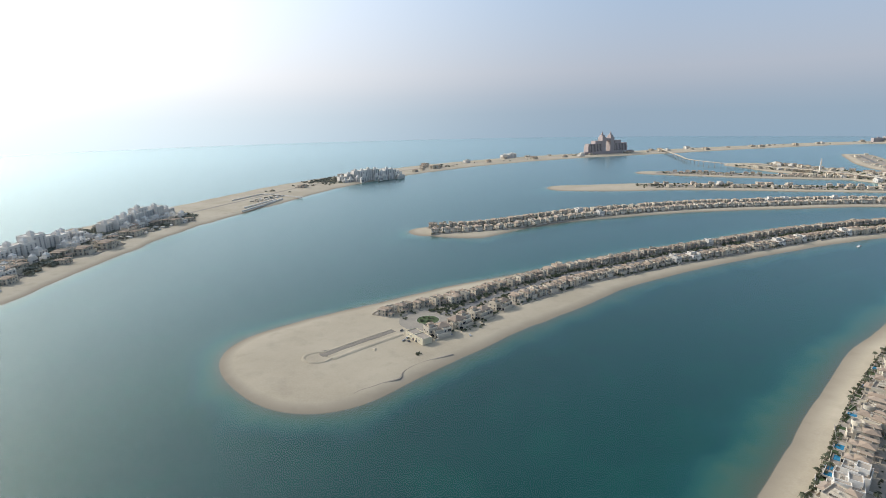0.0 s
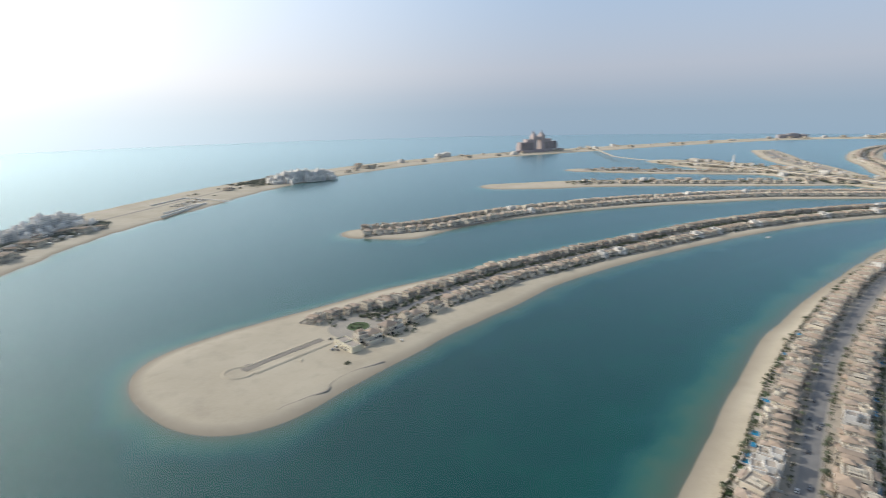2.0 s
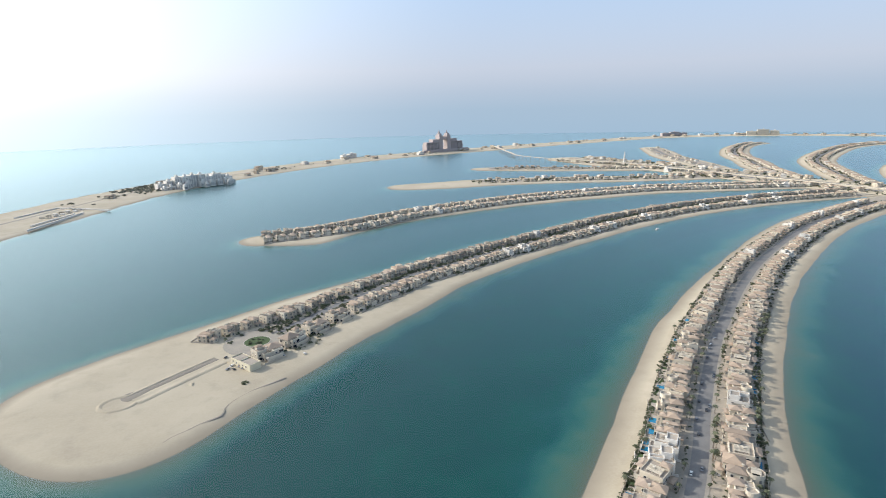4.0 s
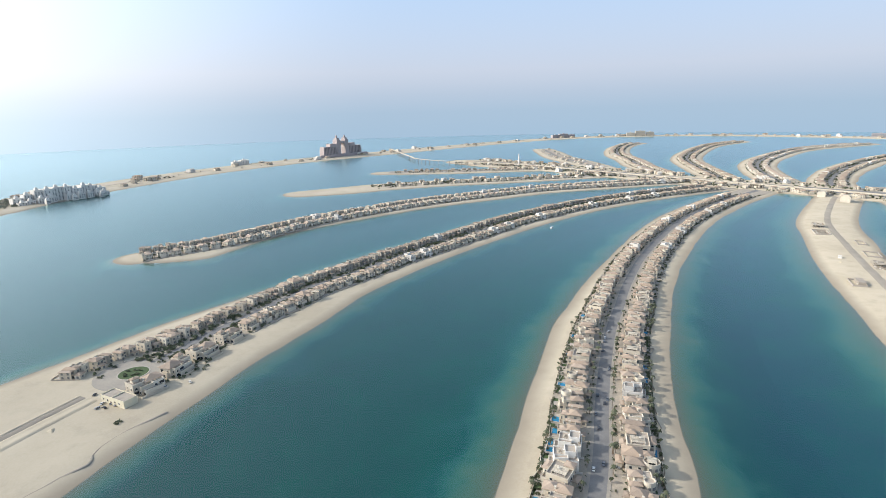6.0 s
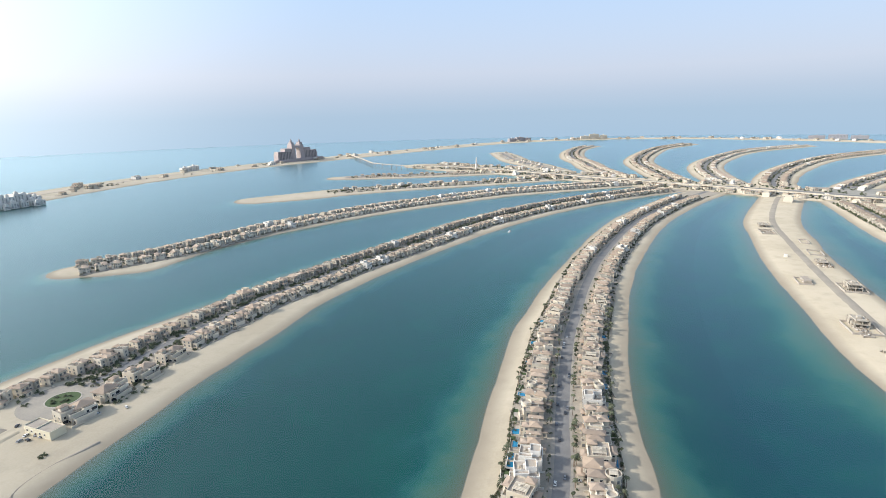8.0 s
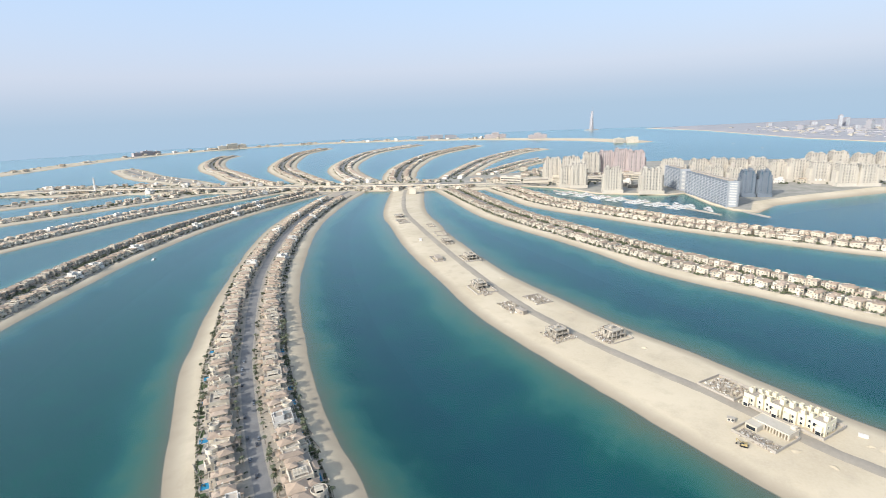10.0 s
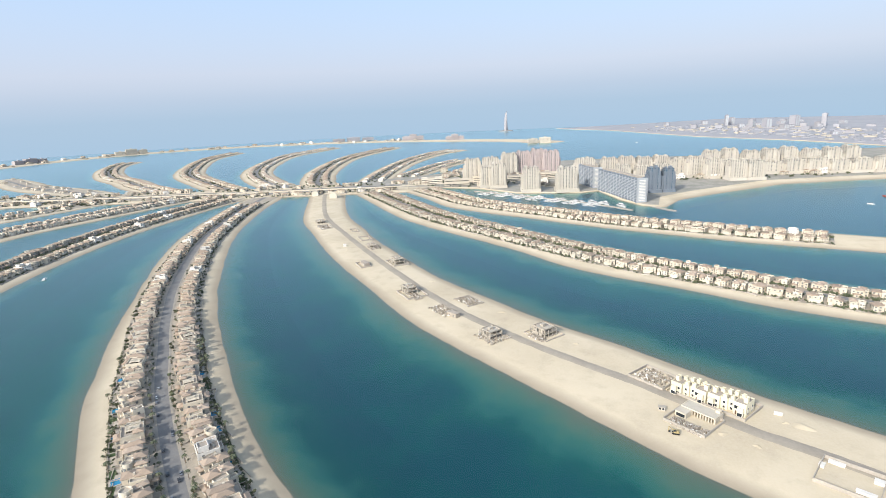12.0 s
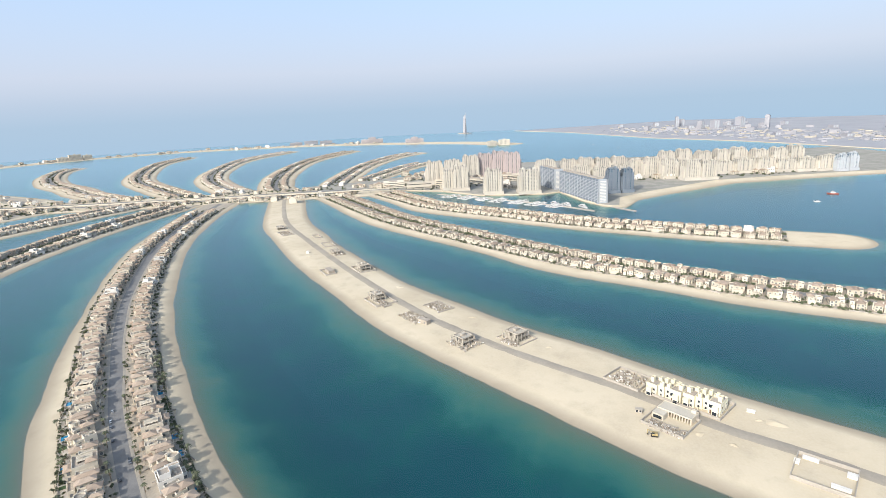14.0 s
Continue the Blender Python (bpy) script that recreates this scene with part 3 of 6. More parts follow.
# villa plans: blocks are x0, x1, y0, y1, height, roof ("hip", "flat"); the street is at -y, the beach at +y
VILLAS = {
    "hipped": dict(blocks=[(-7, -0.5, -5, 2, 7.2, "hip"), (-0.5, 4.5, -3, 5, 6.4, "flat"), (4.5, 7.4, -5.5, 3, 7.0, "hip"), (-6.5, -2, 2, 6.5, 6.6, "hip"),
                           (-6.5, -2, -8.5, -5, 3.4, "hip"), (-2, 5, 5, 8.5, 3.5, "flat")]),
    "two_roofs": dict(blocks=[(-3.5, 3, -7, 0, 7.4, "hip"), (3, 7.2, -5, 3, 6.4, "flat"), (-7.2, -3.5, -3, 3, 6.3, "flat"), (-5, 2, 0, 7, 6.9, "hip"),
                              (3, 6.5, 3, 7.5, 3.6, "flat"), (-1, 5, -9.5, -7, 3.2, "hip")]),
    "turret": dict(blocks=[(-7, -1, -6, 1, 6.9, "hip"), (-1, 3.5, -4, 4, 6.3, "flat"), (3.5, 7, -7, -1, 6.6, "hip"), (-6.5, -0.5, 1, 6, 6.2, "flat"),
                           (-6, 1, 6, 8.5, 3.5, "flat")], turret=(4.2, 3.4, 3.1, 7.8)),
    "modern": dict(blocks=[(-7.2, 7.2, -6.5, 6.5, 6.6, "flat"), (-3, 5, -5.5, 0.5, 9.6, "flat"), (-6, 2, 6.5, 9, 3.4, "flat"), (-7.1, -3.6, -1, 6.4, 8.2, "flat")], white=True, clutter=True),
    "terraced": dict(blocks=[(-7, -1, -7, 0, 7.5, "flat"), (-6, -0.5, 0, 5, 6.4, "flat"), (-0.5, 4, -4, 6, 7.0, "hip"), (4, 7.2, -2, 7, 6.2, "hip"),
                             (1, 6.5, -8.5, -4, 3.3, "hip"), (-5.5, -1.5, 5, 8.5, 3.6, "flat")], clutter=True),
    "broad": dict(blocks=[(-7.4, -2, -5, 4, 6.9, "hip"), (-2, 2.5, -6.5, 5, 7.6, "hip"), (2.5, 7.4, -5, 4, 6.9, "flat"), (-6, 5, 5, 8.5, 3.5, "flat"), (-5, -1, -8, -5, 3.3, "flat")]),
    "pergola": dict(blocks=[(-7.4, 7.4, -6, 6, 7.2, "flat"), (-6, 2, 6, 9.5, 6.4, "hip"), (2, 7.4, 6, 8.5, 3.6, "flat"), (-5, 1, -9, -6, 3.4, "hip"), (-7.3, -3, -5.5, -1, 8.8, "hip")], slats=(-2, 5, -3.5, 3.5, 8.2)),
    "round_deck": dict(blocks=[(-9, 1, -8, 2, 7.6, "hip"), (1, 8, -6, 3, 7.0, "hip"), (-7, -1, 2, 8, 7.0, "hip"), (-1, 7, 3, 6, 6.2, "flat"), (-4, 3, -11, -8, 3.4, "hip")], turret=(4.0, 7.0, 4.4, 7.4), slats=(1.4, 6.6, 5.0, 9.0, 8.6)),
}
VILLA_LABEL = {
    "pergola": "cream villa with slatted pergola roof and hipped wing", "round_deck": "large villa with pyramid roofs and a round slatted deck",
    "hipped": "cream two-storey villa with tan hipped roof and terrace", "two_roofs": "beige villa with two tan hipped roofs and porch",
    "turret": "cream villa with round turret bay and hipped roof", "modern": "white flat-roofed villa with roof terrace and parapets",
    "terraced": "beige villa with flat roof terrace and hipped wing", "broad": "broad sand-coloured villa with hipped roof over an arcade",
}


def build_villa(style, near, mirror=False, wall=None, name="villa", label=None):
    spec = VILLAS[style]
    wall = wall or (M_WHITE if spec.get("white") else M_WALL)
    fx = (lambda a, b: (-b, -a)) if mirror else (lambda a, b: (a, b))
    root = thing(name, label or VILLA_LABEL[style], "villa", "villas along the sand islands")
    panes = Geo(M_SHADE)
    for n, (x0, x1, y0, y1, h, top) in enumerate(spec["blocks"]):
        x0, x1 = fx(x0, x1)
        g = Geo(wall, M_GLASS, M_TERR)
        if top == "flat":
            g.tray(x0, x1, y0, y1, -1.2, h, floor=2)
        else:
            g.box(x0, x1, y0, y1, -1.2, h)
        opens = []
        for lvl in ((0.6, 3.9) if h > 6 else (0.5,)):
            for y, turn in ((y0, 0.0), (y1, math.pi)):
                if h < 6 and y == y1:
                    continue
                count = max(1, int((x1 - x0) / 3.2))
                opens += [(x0 + (j + 0.5) * (x1 - x0) / count, y, lvl, turn) for j in range(count)]
            for x, turn in ((x0, -math.pi / 2), (x1, math.pi / 2)):
                count = max(1, int((y1 - y0) / 4.5))
                opens += [(x, y0 + (j + 0.5) * (y1 - y0) / count, lvl, turn) for j in range(count)]
        if not near:
            for x, y, z, turn in opens:
                panes.box(-0.8, 0.8, -0.07, 0.02, z, z + 1.9, 0, turn, (x, y))
        body = part("body" if n == 0 else "wing" if h > 6 else "porch", g, root)
        if top == "hip":
            r = Geo(M_ROOF)
            r.hip(x0, x1, y0, y1, h + 0.25, min(x1 - x0, y1 - y0) * 0.27, 0.7)
            part("roof", r, root, "tan clay tile roof")
        if near:
            for j, (x, y, z, turn) in enumerate(opens):
                if n == 0 and j == 0:
                    part("door", DOOR, body, at=pose(x, y, 0, 0, 0, math.degrees(turn) + 180))
                elif j % 2 == 0 or n < 2 or style == "grand":
                    part("window", WIDE_WINDOW if (h < 6 or j % 5 == 3) else WINDOW, body, at=pose(x, y, z, 0, 0, math.degrees(turn) + 180))
    if "turret" in spec:
        x, y, r, h = spec["turret"]
        x = -x if mirror else x
        g = Geo(wall, M_GLASS, M_TERR)
        g.tub(x, y, r, -1.2, h, floor=2)
        for lvl in (0.7, 4.0):
            for a in range(-10, 150, 40):
                a = radians(a if not mirror else 180 - a)
                panes.box(-0.7, 0.7, -0.1, 0.1, lvl, lvl + 1.9, 0, a + math.pi / 2, (x + r * math.cos(a), y + r * math.sin(a)))
        part("turret", g, root, "round bay with open roof terrace")
    if "slats" in spec:
        x0, x1, y0, y1, h = spec["slats"]
        x0, x1 = fx(x0, x1)
        # a near-black sheet below the slats paints in the shade there
        part("pergola_void", Geo(M_GLASS).box(x0, x1, y0, y1, h - 1.2, h - 1.0), root, "dark sheet that stands for the shade under the pergola")
        for k in range(7):
            x = x0 + (k + 0.5) * (x1 - x0) / 7
            part("slat", Geo(wall).box(x - 0.2, x + 0.2, y0 - 0.3, y1 + 0.3, h - 0.1, h + 0.25), root)
        for y in (y0, y1):
            part("pergola_beam", Geo(wall).box(x0 - 0.2, x1 + 0.2, y - 0.2, y + 0.2, h - 1.3, h - 0.1), root)
    if spec.get("clutter"):
        rng = random.Random(len(style) + mirror)
        x0, x1, y0, y1, h, _ = spec["blocks"][0]
        for _ in range(9 if style == "modern" else 4):
            x, y = rng.uniform(x0 + 1.5, x1 - 1.5), rng.uniform(y0 + 1.5, y1 - 1.5)
            x = -x if mirror else x
            part("roof_unit", Geo(M_CONC).box(-0.7, 0.7, -0.5, 0.5, h, h + 1.1, 0, rng.random(), (x, y)).box(-0.5, 0.5, -0.4, 0.4, h + 1.1, h + 1.25, 0, 0.2, (x, y)), root, "grey air conditioning unit")
    chim = Geo(wall).box(-0.45, 0.45, -0.45, 0.45, 5, 9.1, 0, 0, (1.2 if not mirror else -1.2, 1.0)).box(-0.6, 0.6, -0.6, 0.6, 9.0, 9.3, 0, 0, (1.2 if not mirror else -1.2, 1.0))
    part("wind_tower", chim, root)
    part("patio", Geo(M_PAVE).box(-5.5, 4.5, 8.3, 11.5, -1.0, 0.18), root, "pale stone patio")
    part("garden_wall", Geo(wall if near else M_PAVE).fence([(-8.2, -8.5), (-8.2, 3), (-8.2, 12.8), (-8.0, 13.4), (0, 13.4), (8.0, 13.4)], 0.14, -1.0, 1.3 if near else 0.7), root)
    if panes.v:
        joined_part("window_panes", panes, root)
    return root


def park(ob):
    """Takes a pattern and its parts out of the scene once its copies are made."""
    for o in (*ob.children_recursive, ob):
        bpy.data.objects.remove(o)


MIXED = [M_WALL, M_GLASS, M_SHADE, M_TERR, M_ROOF, M_WHITE, M_CONC, M_CREAM, M_PAVE]


def joined(root):
    """All parts of a pattern as one Geo, for rows too far off to pick apart."""
    g = Geo(*MIXED)
    for o in root.children_recursive:
        k = [MIXED.index(m) for m in o.data.materials]
        base = len(g.v)
        g.v += [tuple(v.co) for v in o.data.vertices]
        g.f += [tuple(base + q for q in p.vertices) for p in o.data.polygons]
        g.i += [k[p.material_index] for p in o.data.polygons]
    return g


# ---- plants ----
def palm(seed, height):
    rng = np.random.default_rng(seed)
    root = thing("palm_tree", "date palm with a slim trunk and arching fronds", "palm tree", "garden palms")
    t, lean = Geo(M_BARK), rng.normal(size=2) * 0.05 * height
    for k in range(4):
        a, b = k / 4, (k + 1) / 4
        ra, rb = 0.28 - 0.1 * a, 0.28 - 0.1 * b
        ca, cb = lean * a * a, lean * b * b
        ring = [2 * math.pi * j / 6 for j in range(6)]
        t.add([(ca[0] + ra * math.cos(u), ca[1] + ra * math.sin(u), height * a - 0.4 * (k == 0)) for u in ring] + [(cb[0] + rb * math.cos(u), cb[1] + rb * math.sin(u), height * b) for u in ring],
              [(j, (j + 1) % 6, 6 + (j + 1) % 6, 6 + j) for j in range(6)])
    part("trunk", t, root)
    c = Geo(M_PALM)
    for j in range(18):
        az, lift, size = 2 * math.pi * j / 18 + rng.normal() * 0.15, rng.uniform(0.1, 1.1), rng.uniform(2.3, 3.1)
        d, side = np.array([math.cos(az), math.sin(az)]), np.array([-math.sin(az), math.cos(az)])
        pts = []
        for u in (0.0, 0.35, 0.7, 1.0):
            r, z = size * u * math.cos(lift * 0.6), height + size * (math.sin(lift) * u - 1.05 * u * u)
            w = 0.42 * math.sin(math.pi * min(1, u * 0.85 + 0.12))
            p = lean + d * r
            pts += [(*(p - side * w), z - 0.18), (*p, z + 0.06), (*(p + side * w), z - 0.18)]
        c.add(pts, [(3 * a + b, 3 * a + b + 1, 3 * a + b + 4, 3 * a + b + 3) for a in range(3) for b in (0, 1)])
    part("crown", c, root)
    return root


def broadleaf(seed, height):
    rng = np.random.default_rng(seed)
    root = thing("garden_tree", "bushy dark green garden tree with uneven crown", "tree", "garden trees")
    t = Geo(M_BARK)
    t.drum(0, 0, 0.24, -0.4, height * 0.5, 7, 0, 0.14)
    for k in range(4):
        a = k * 1.6 + rng.random()
        x, y = 0.9 * math.cos(a), 0.9 * math.sin(a)
        t.add([(-0.07, 0, height * 0.4), (0.07, 0, height * 0.4), (0, 0.07, height * 0.42), (x - 0.04, y, height * 0.72), (x + 0.04, y, height * 0.72), (x, y + 0.04, height * 0.72)],
              [(0, 1, 4, 3), (1, 2, 5, 4), (2, 0, 3, 5)])
    part("trunk", t, root)
    c = Geo(M_LEAF)
    for k in range(7):
        a, r = rng.random() * 6.28, height * 0.27 * rng.random()
        s = height * rng.uniform(0.17, 0.27)
        c.leaves((r * math.cos(a), r * math.sin(a), height * rng.uniform(0.55, 0.85)), (s, s, s * 0.8), 46, 0.42, rng)
    part("crown", c, root)
    return root


def clump(rng, size, count=40):
    g = Geo(M_LEAF)
    for _ in range(2 + rng.integers(3)):
        o = rng.normal(size=2) * size * 0.45
        s = size * rng.uniform(0.5, 0.9)
        g.leaves((o[0], o[1], s * 0.8), (s, s, s * 0.85), count // 2, 0.28 + size * 0.12, rng)
    return g


# ---- the streets and rows of villas ----
AXIS = {k: spline([q[:3] for q in p], 4.0) for k, p in FROND.items()}


def on_axis(key, s, lateral, z=0.0):
    """A place beside a frond's middle line: metres along it, metres to its left, and the heading there."""
    line, at = AXIS[key]
    i = min(len(at) - 2, max(0, int(np.searchsorted(at, s) - 1)))
    d = line[i + 1, :2] - line[i, :2]
    d = d / np.hypot(*d)
    p = line[i, :2] + d * (s - at[i]) + np.array([-d[1], d[0]]) * lateral
    return Vector((p[0], p[1], TOP[key] + z)), math.degrees(math.atan2(d[1], d[0]))


def nearest(key, x, y):
    line, at = AXIS[key]
    return at[int(np.argmin(np.hypot(line[:, 0] - x, line[:, 1] - y)))]


def row_pose(key, s, side, lateral, z=0.05, turn=0.0):
    p, heading = on_axis(key, s, side * lateral, z)
    return pose(p.x, p.y, p.z, 0, 0, heading + (0 if side > 0 else 180) + turn)


def street(key, s0, s1, plot, half_road, road=M_ROAD, walk_w=2.2):
    line, at = AXIS[key]
    sel = (at >= s0) & (at <= s1)
    l, n = line[sel], normals(line)[1][sel]
    top = TOP[key]
    if plot:
        tagged(new("plot_ground", band("plot_ground", l, n, -plot, plot, top + 0.06, M_PLOT)), "sandy garden plots between the villas", "ground", kind="structure")
    tagged(new("road", band("road", l, n, -half_road, half_road, top + 0.10, road)), "narrow worn asphalt street along the sand island", "road", kind="structure")
    if walk_w:
        for sgn in (1, -1):
            tagged(new("pavement", band("pavement", l, n, min(sgn * half_road, sgn * (half_road + walk_w)), max(sgn * half_road, sgn * (half_road + walk_w)), top + 0.24, M_SANDROAD, 0.2)),
                   "pale kerbed pavement beside the street", "pavement", kind="structure")


pick = random.Random(5)
STYLES = list(VILLAS)
PATTERN_FAR = {(k, m): build_villa(k, False, m) for k in STYLES for m in (False, True)}
PATTERN_NEAR = {(k, m): build_villa(k, True, m) for k in STYLES for m in (False, True)}
ROW_GEO = {k: joined(p) for k, p in PATTERN_FAR.items()}


def villa_row(key, s0, s1, pitch, side, lateral, near_to=0.0, single_to=1e9, weights=(5, 5, 2, 1, 4, 4, 1.2, 0.4), skip=0.0, size=1.06, special=(), tall=1.0):
    """Villas along a street: with all their windows, then singly, then joined into one row."""
    s, rest = s0, Geo(*MIXED)
    while s < s1:
        if pick.random() >= skip:
            style = (pick.choices(STYLES, weights)[0], pick.random() < 0.5)
            for at, kind in special:
                if abs(s - at) < 8.9:
                    style = (kind, style[1])
            k = size * pick.uniform(0.94, 1.06)
            m = row_pose(key, s, side, lateral + pick.uniform(-1.2, 1.2), turn=pick.uniform(-3, 3) + pick.choice((0, 0, 0, 12, -12))) @ Matrix.Diagonal((k * 0.93, k * 1.04, k * tall, 1))
            if s < single_to:
                ob = copy_thing((PATTERN_NEAR if s < near_to else PATTERN_FAR)[style], m)
            else:
                rest.join(ROW_GEO[style], m)
        s += pitch * pick.uniform(0.95, 1.08)
    if rest.v:
        stuff("villa_rows", rest, "distant row of cream villas with tan roofs", "villas")


def length(key):
    return AXIS[key][1][-1]


def greenery(key, s0, s1, bands, name, label, seed):
    """Hedges, shrubs and low trees in gardens, one joined mesh."""
    rng = np.random.default_rng(seed)
    kit = [clump(rng, 1.0, 36) for _ in range(6)]
    g = Geo(M_LEAF)
    for lat0, lat1, per, size0, size1 in bands:
        for _ in range(int((s1 - s0) * per)):
            side = 1 if rng.random() < 0.5 else -1
            p, h = on_axis(key, rng.uniform(s0, s1), side * rng.uniform(lat0, lat1), -0.1)
            k = rng.uniform(size0, size1)
            g.join(kit[rng.integers(6)], pose(p.x, p.y, p.z, 0, 0, rng.uniform(0, 360)) @ Matrix.Diagonal((k, k, k * rng.uniform(0.8, 1.3), 1)))
    stuff(name, g, label, "shrubs")


# near frond
D0 = 150.0
SPECIAL = {1: [(nearest("d", *p), k) for p, k in (((212, 251), "pergola"), ((226, 267), "modern"), ((234, 277), "modern"))], -1: [(nearest("d", *p), k) for p, k in (((274, 259), "pergola"), ((257, 239), "round_deck"), ((296, 286), "two_roofs"))]}
street("d", D0, length("d"), 36.5, 5.0)
for side in (1, -1):
    villa_row("d", D0 + 10 + 5 * (side > 0), 1560, 17.4, side, 20.0 if side > 0 else 22.0, near_to=420, single_to=760, special=SPECIAL[side])
greenery("d", D0, 700, [(35.0, 36.2, 1.9, 0.5, 0.85), (30, 34, 0.4, 0.7, 1.3), (7.4, 10, 0.35, 0.5, 1.1), (12, 30, 0.2, 0.6, 1.1)], "garden_shrubs", "green hedges and shrubs in the villa gardens", 3)
greenery("d", 700, 1600, [(30, 36, 0.4, 1.0, 1.8), (8, 12, 0.25, 0.8, 1.5)], "garden_shrubs", "distant green hedges between the villas", 4)

# frond with the bare sand head
C0 = 112.0
street("c", C0 + 40, length("c"), 37, 5.0)
for side in (1, -1):
    villa_row("c", nearest("c", 20, 580) if side > 0 else nearest("c", 78, 596), 1560, 18.0, side, 25.0, single_to=450, weights=(5, 5, 2, 2.5, 5, 4, 2, 1), size=1.12, tall=0.92)
greenery("c", C0 + 40, 1500, [(5, 13, 0.7, 1.3, 2.4), (30, 38, 0.55, 1.0, 2.0), (13, 30, 0.3, 1.0, 2.0)], "street_trees", "dark green street trees and garden shrubs", 5)
street("b", 4, length("b"), 38, 5.0)
for side in (1, -1):
    villa_row("b", 8, 1430, 19.0, side, 23.0, single_to=0, size=1.12)
greenery("b", 0, 1430, [(0, 9, 0.25, 1.2, 2.2), (5, 13, 0.4, 1.4, 2.4), (29, 38, 0.25, 1.1, 2.0)], "street_trees", "dark green trees along the villa street", 6)
street("a", 230, length("a"), 38, 6.0)
for side in (1, -1):
    villa_row("a", 260, 980, 24.0, side, 26.0, single_to=0, skip=0.3)
greenery("a", 200, 980, [(5, 16, 0.4, 1.8, 2.8), (30, 45, 0.2, 1.5, 2.4)], "street_trees", "scattered trees between the villas", 7)
# fronds towards the mainland
street("f", 30, length("f"), 36, 5.0)
for side in (1, -1):
    villa_row("f", 40, 1330, 17.0, side, 20.5, single_to=490, weights=(5, 4, 1.5, 0.35, 5, 5, 1, 0.3), tall=0.88)
greenery("f", 30, 1330, [(5, 12, 0.8, 1.2, 2.6), (29, 36, 0.9, 1.0, 2.1), (12, 28, 0.5, 1.0, 2.2)], "garden_shrubs", "dusty green shrubs between the cream villas", 8)
street("g", 60, length("g"), 34, 5.0)
for side in (1, -1):
    villa_row("g", 75, 1000, 17.2, side, 19.5, single_to=0, weights=(5, 4, 1.5, 0.35, 5, 5, 1, 0.3), tall=0.88)
greenery("g", 60, 1000, [(5, 12, 0.6, 1.4, 2.6), (28, 34, 0.6, 1.0, 2.2)], "garden_shrubs", "dusty shrubs beside the distant villas", 9)


# far fronds across the spine: rows too far off to pick apart, joined per island
def far_row(key, s0, s1, pitch, lateral, seed, gaps=0.0):
    rng = random.Random(seed)
    g = Geo(M_WALL, M_ROOF, M_GLASS, M_WHITE)
    for side in (1, -1):
        s = s0
        while s < s1:
            if rng.random() >= gaps:
                q = Geo()
                w, d, h = rng.uniform(12, 15), rng.uniform(11, 15), rng.uniform(6.2, 7.4)
                k = 3 if rng.random() < 0.15 else 0
                q.box(-w / 2, w / 2, -d / 2, d / 2, -1, h, k)
                if rng.random() < 0.75:
                    q.hip(-w / 2, w / 2, -d / 2, d / 2, h, 2.4, 0.6, 1)
                else:
                    q.parapet(-w / 2, w / 2, -d / 2, d / 2, h, 1.0, 0.4, k)
                q.box(-w / 3, w / 6, d / 2, d / 2 + 3.5, -1, 3.6, k)
                for x in (-w / 3, 0, w / 3):
                    for y, t in ((-d / 2, 0), (d / 2, math.pi)):
                        q.box(x - 0.9, x + 0.9, y - 0.08, y + 0.08, 3.9, 5.8, 2).box(x - 0.9, x + 0.9, y - 0.08, y + 0.08, 0.6, 2.6, 2)
                g.join(q, row_pose(key, s, side, lateral + rng.uniform(-1.5, 1.5)))
            s += pitch * rng.uniform(0.93, 1.1)
    stuff("villa_rows", g, "distant rows of cream villas with tan roofs", "villas")


for n, (key, gaps) in enumerate((("h", 0.75), ("i", 0.0), ("j", 0.0), ("k", 0.0), ("l", 0.0), ("m", 0.0), ("n", 0.0), ("z", 0.45))):
    street(key, 20, length(key) - 20, 37, 6.0, walk_w=0)
    far_row(key, 60, length(key) - 30, 19.5, 24.0, 40 + n, gaps)
    if key != "h":
        greenery(key, 40, length(key) - 20, [(5, 12, 0.1, 1.8, 3.0), (31, 38, 0.07, 1.6, 2.6)], "street_trees", "far green trees along a villa street", 60 + n)


def bank(name, path, nrm, profile, mat, label, seed, rough=0.7):
    """Loose ground laid along a path: offsets and heights of its cross-section, with a crumbling edge."""
    v = []
    for k, (p, n) in enumerate(zip(path, nrm)):
        for m, (off, z) in enumerate(profile):
            o = off + rough * noise.noise((k * 0.45, m * 1.7, seed))
            v.append((p[0] + n[0] * o, p[1] + n[1] * o, z + 0.12 * noise.noise((k * 0.6, m * 2.3, seed + 9.0)) * (0 < m < len(profile) - 1)))
    return tagged(new(name, mesh_of(name, v, grid_faces(len(path), len(profile)), mat, smooth=True)), label, "road" if name == "road" else "bank", kind="structure")


# ---- the bare frond with building sites ----
def site_pose(x, y, turn=0.0, key="e", z=0.0):
    _, h = on_axis(key, nearest(key, x, y), 0)
    return pose(x, y, TOP[key] + z, 0, 0, h + turn)


track, _ = spline([(240, -300), (310, -195), (343, -131), (368, -96), (384, -72), (400, -45), (423, -16), (450, 15), (479, 58), (512, 104), (540, 138), (580, 184), (645, 244),
                   (704, 294), (786, 360), (937, 475), (1095, 587), (1309, 693), (1415, 738)], 6.0)
z = TOP["e"]
bank("road", track, normals(track)[1], [(-5.6, z - 0.1), (-4.2, z + 0.12), (0.0, z + 0.14), (4.2, z + 0.12), (5.6, z - 0.1)], M_TRACK_SCARP, "narrow sandy asphalt road along the bare island", 6.0, 1.6)


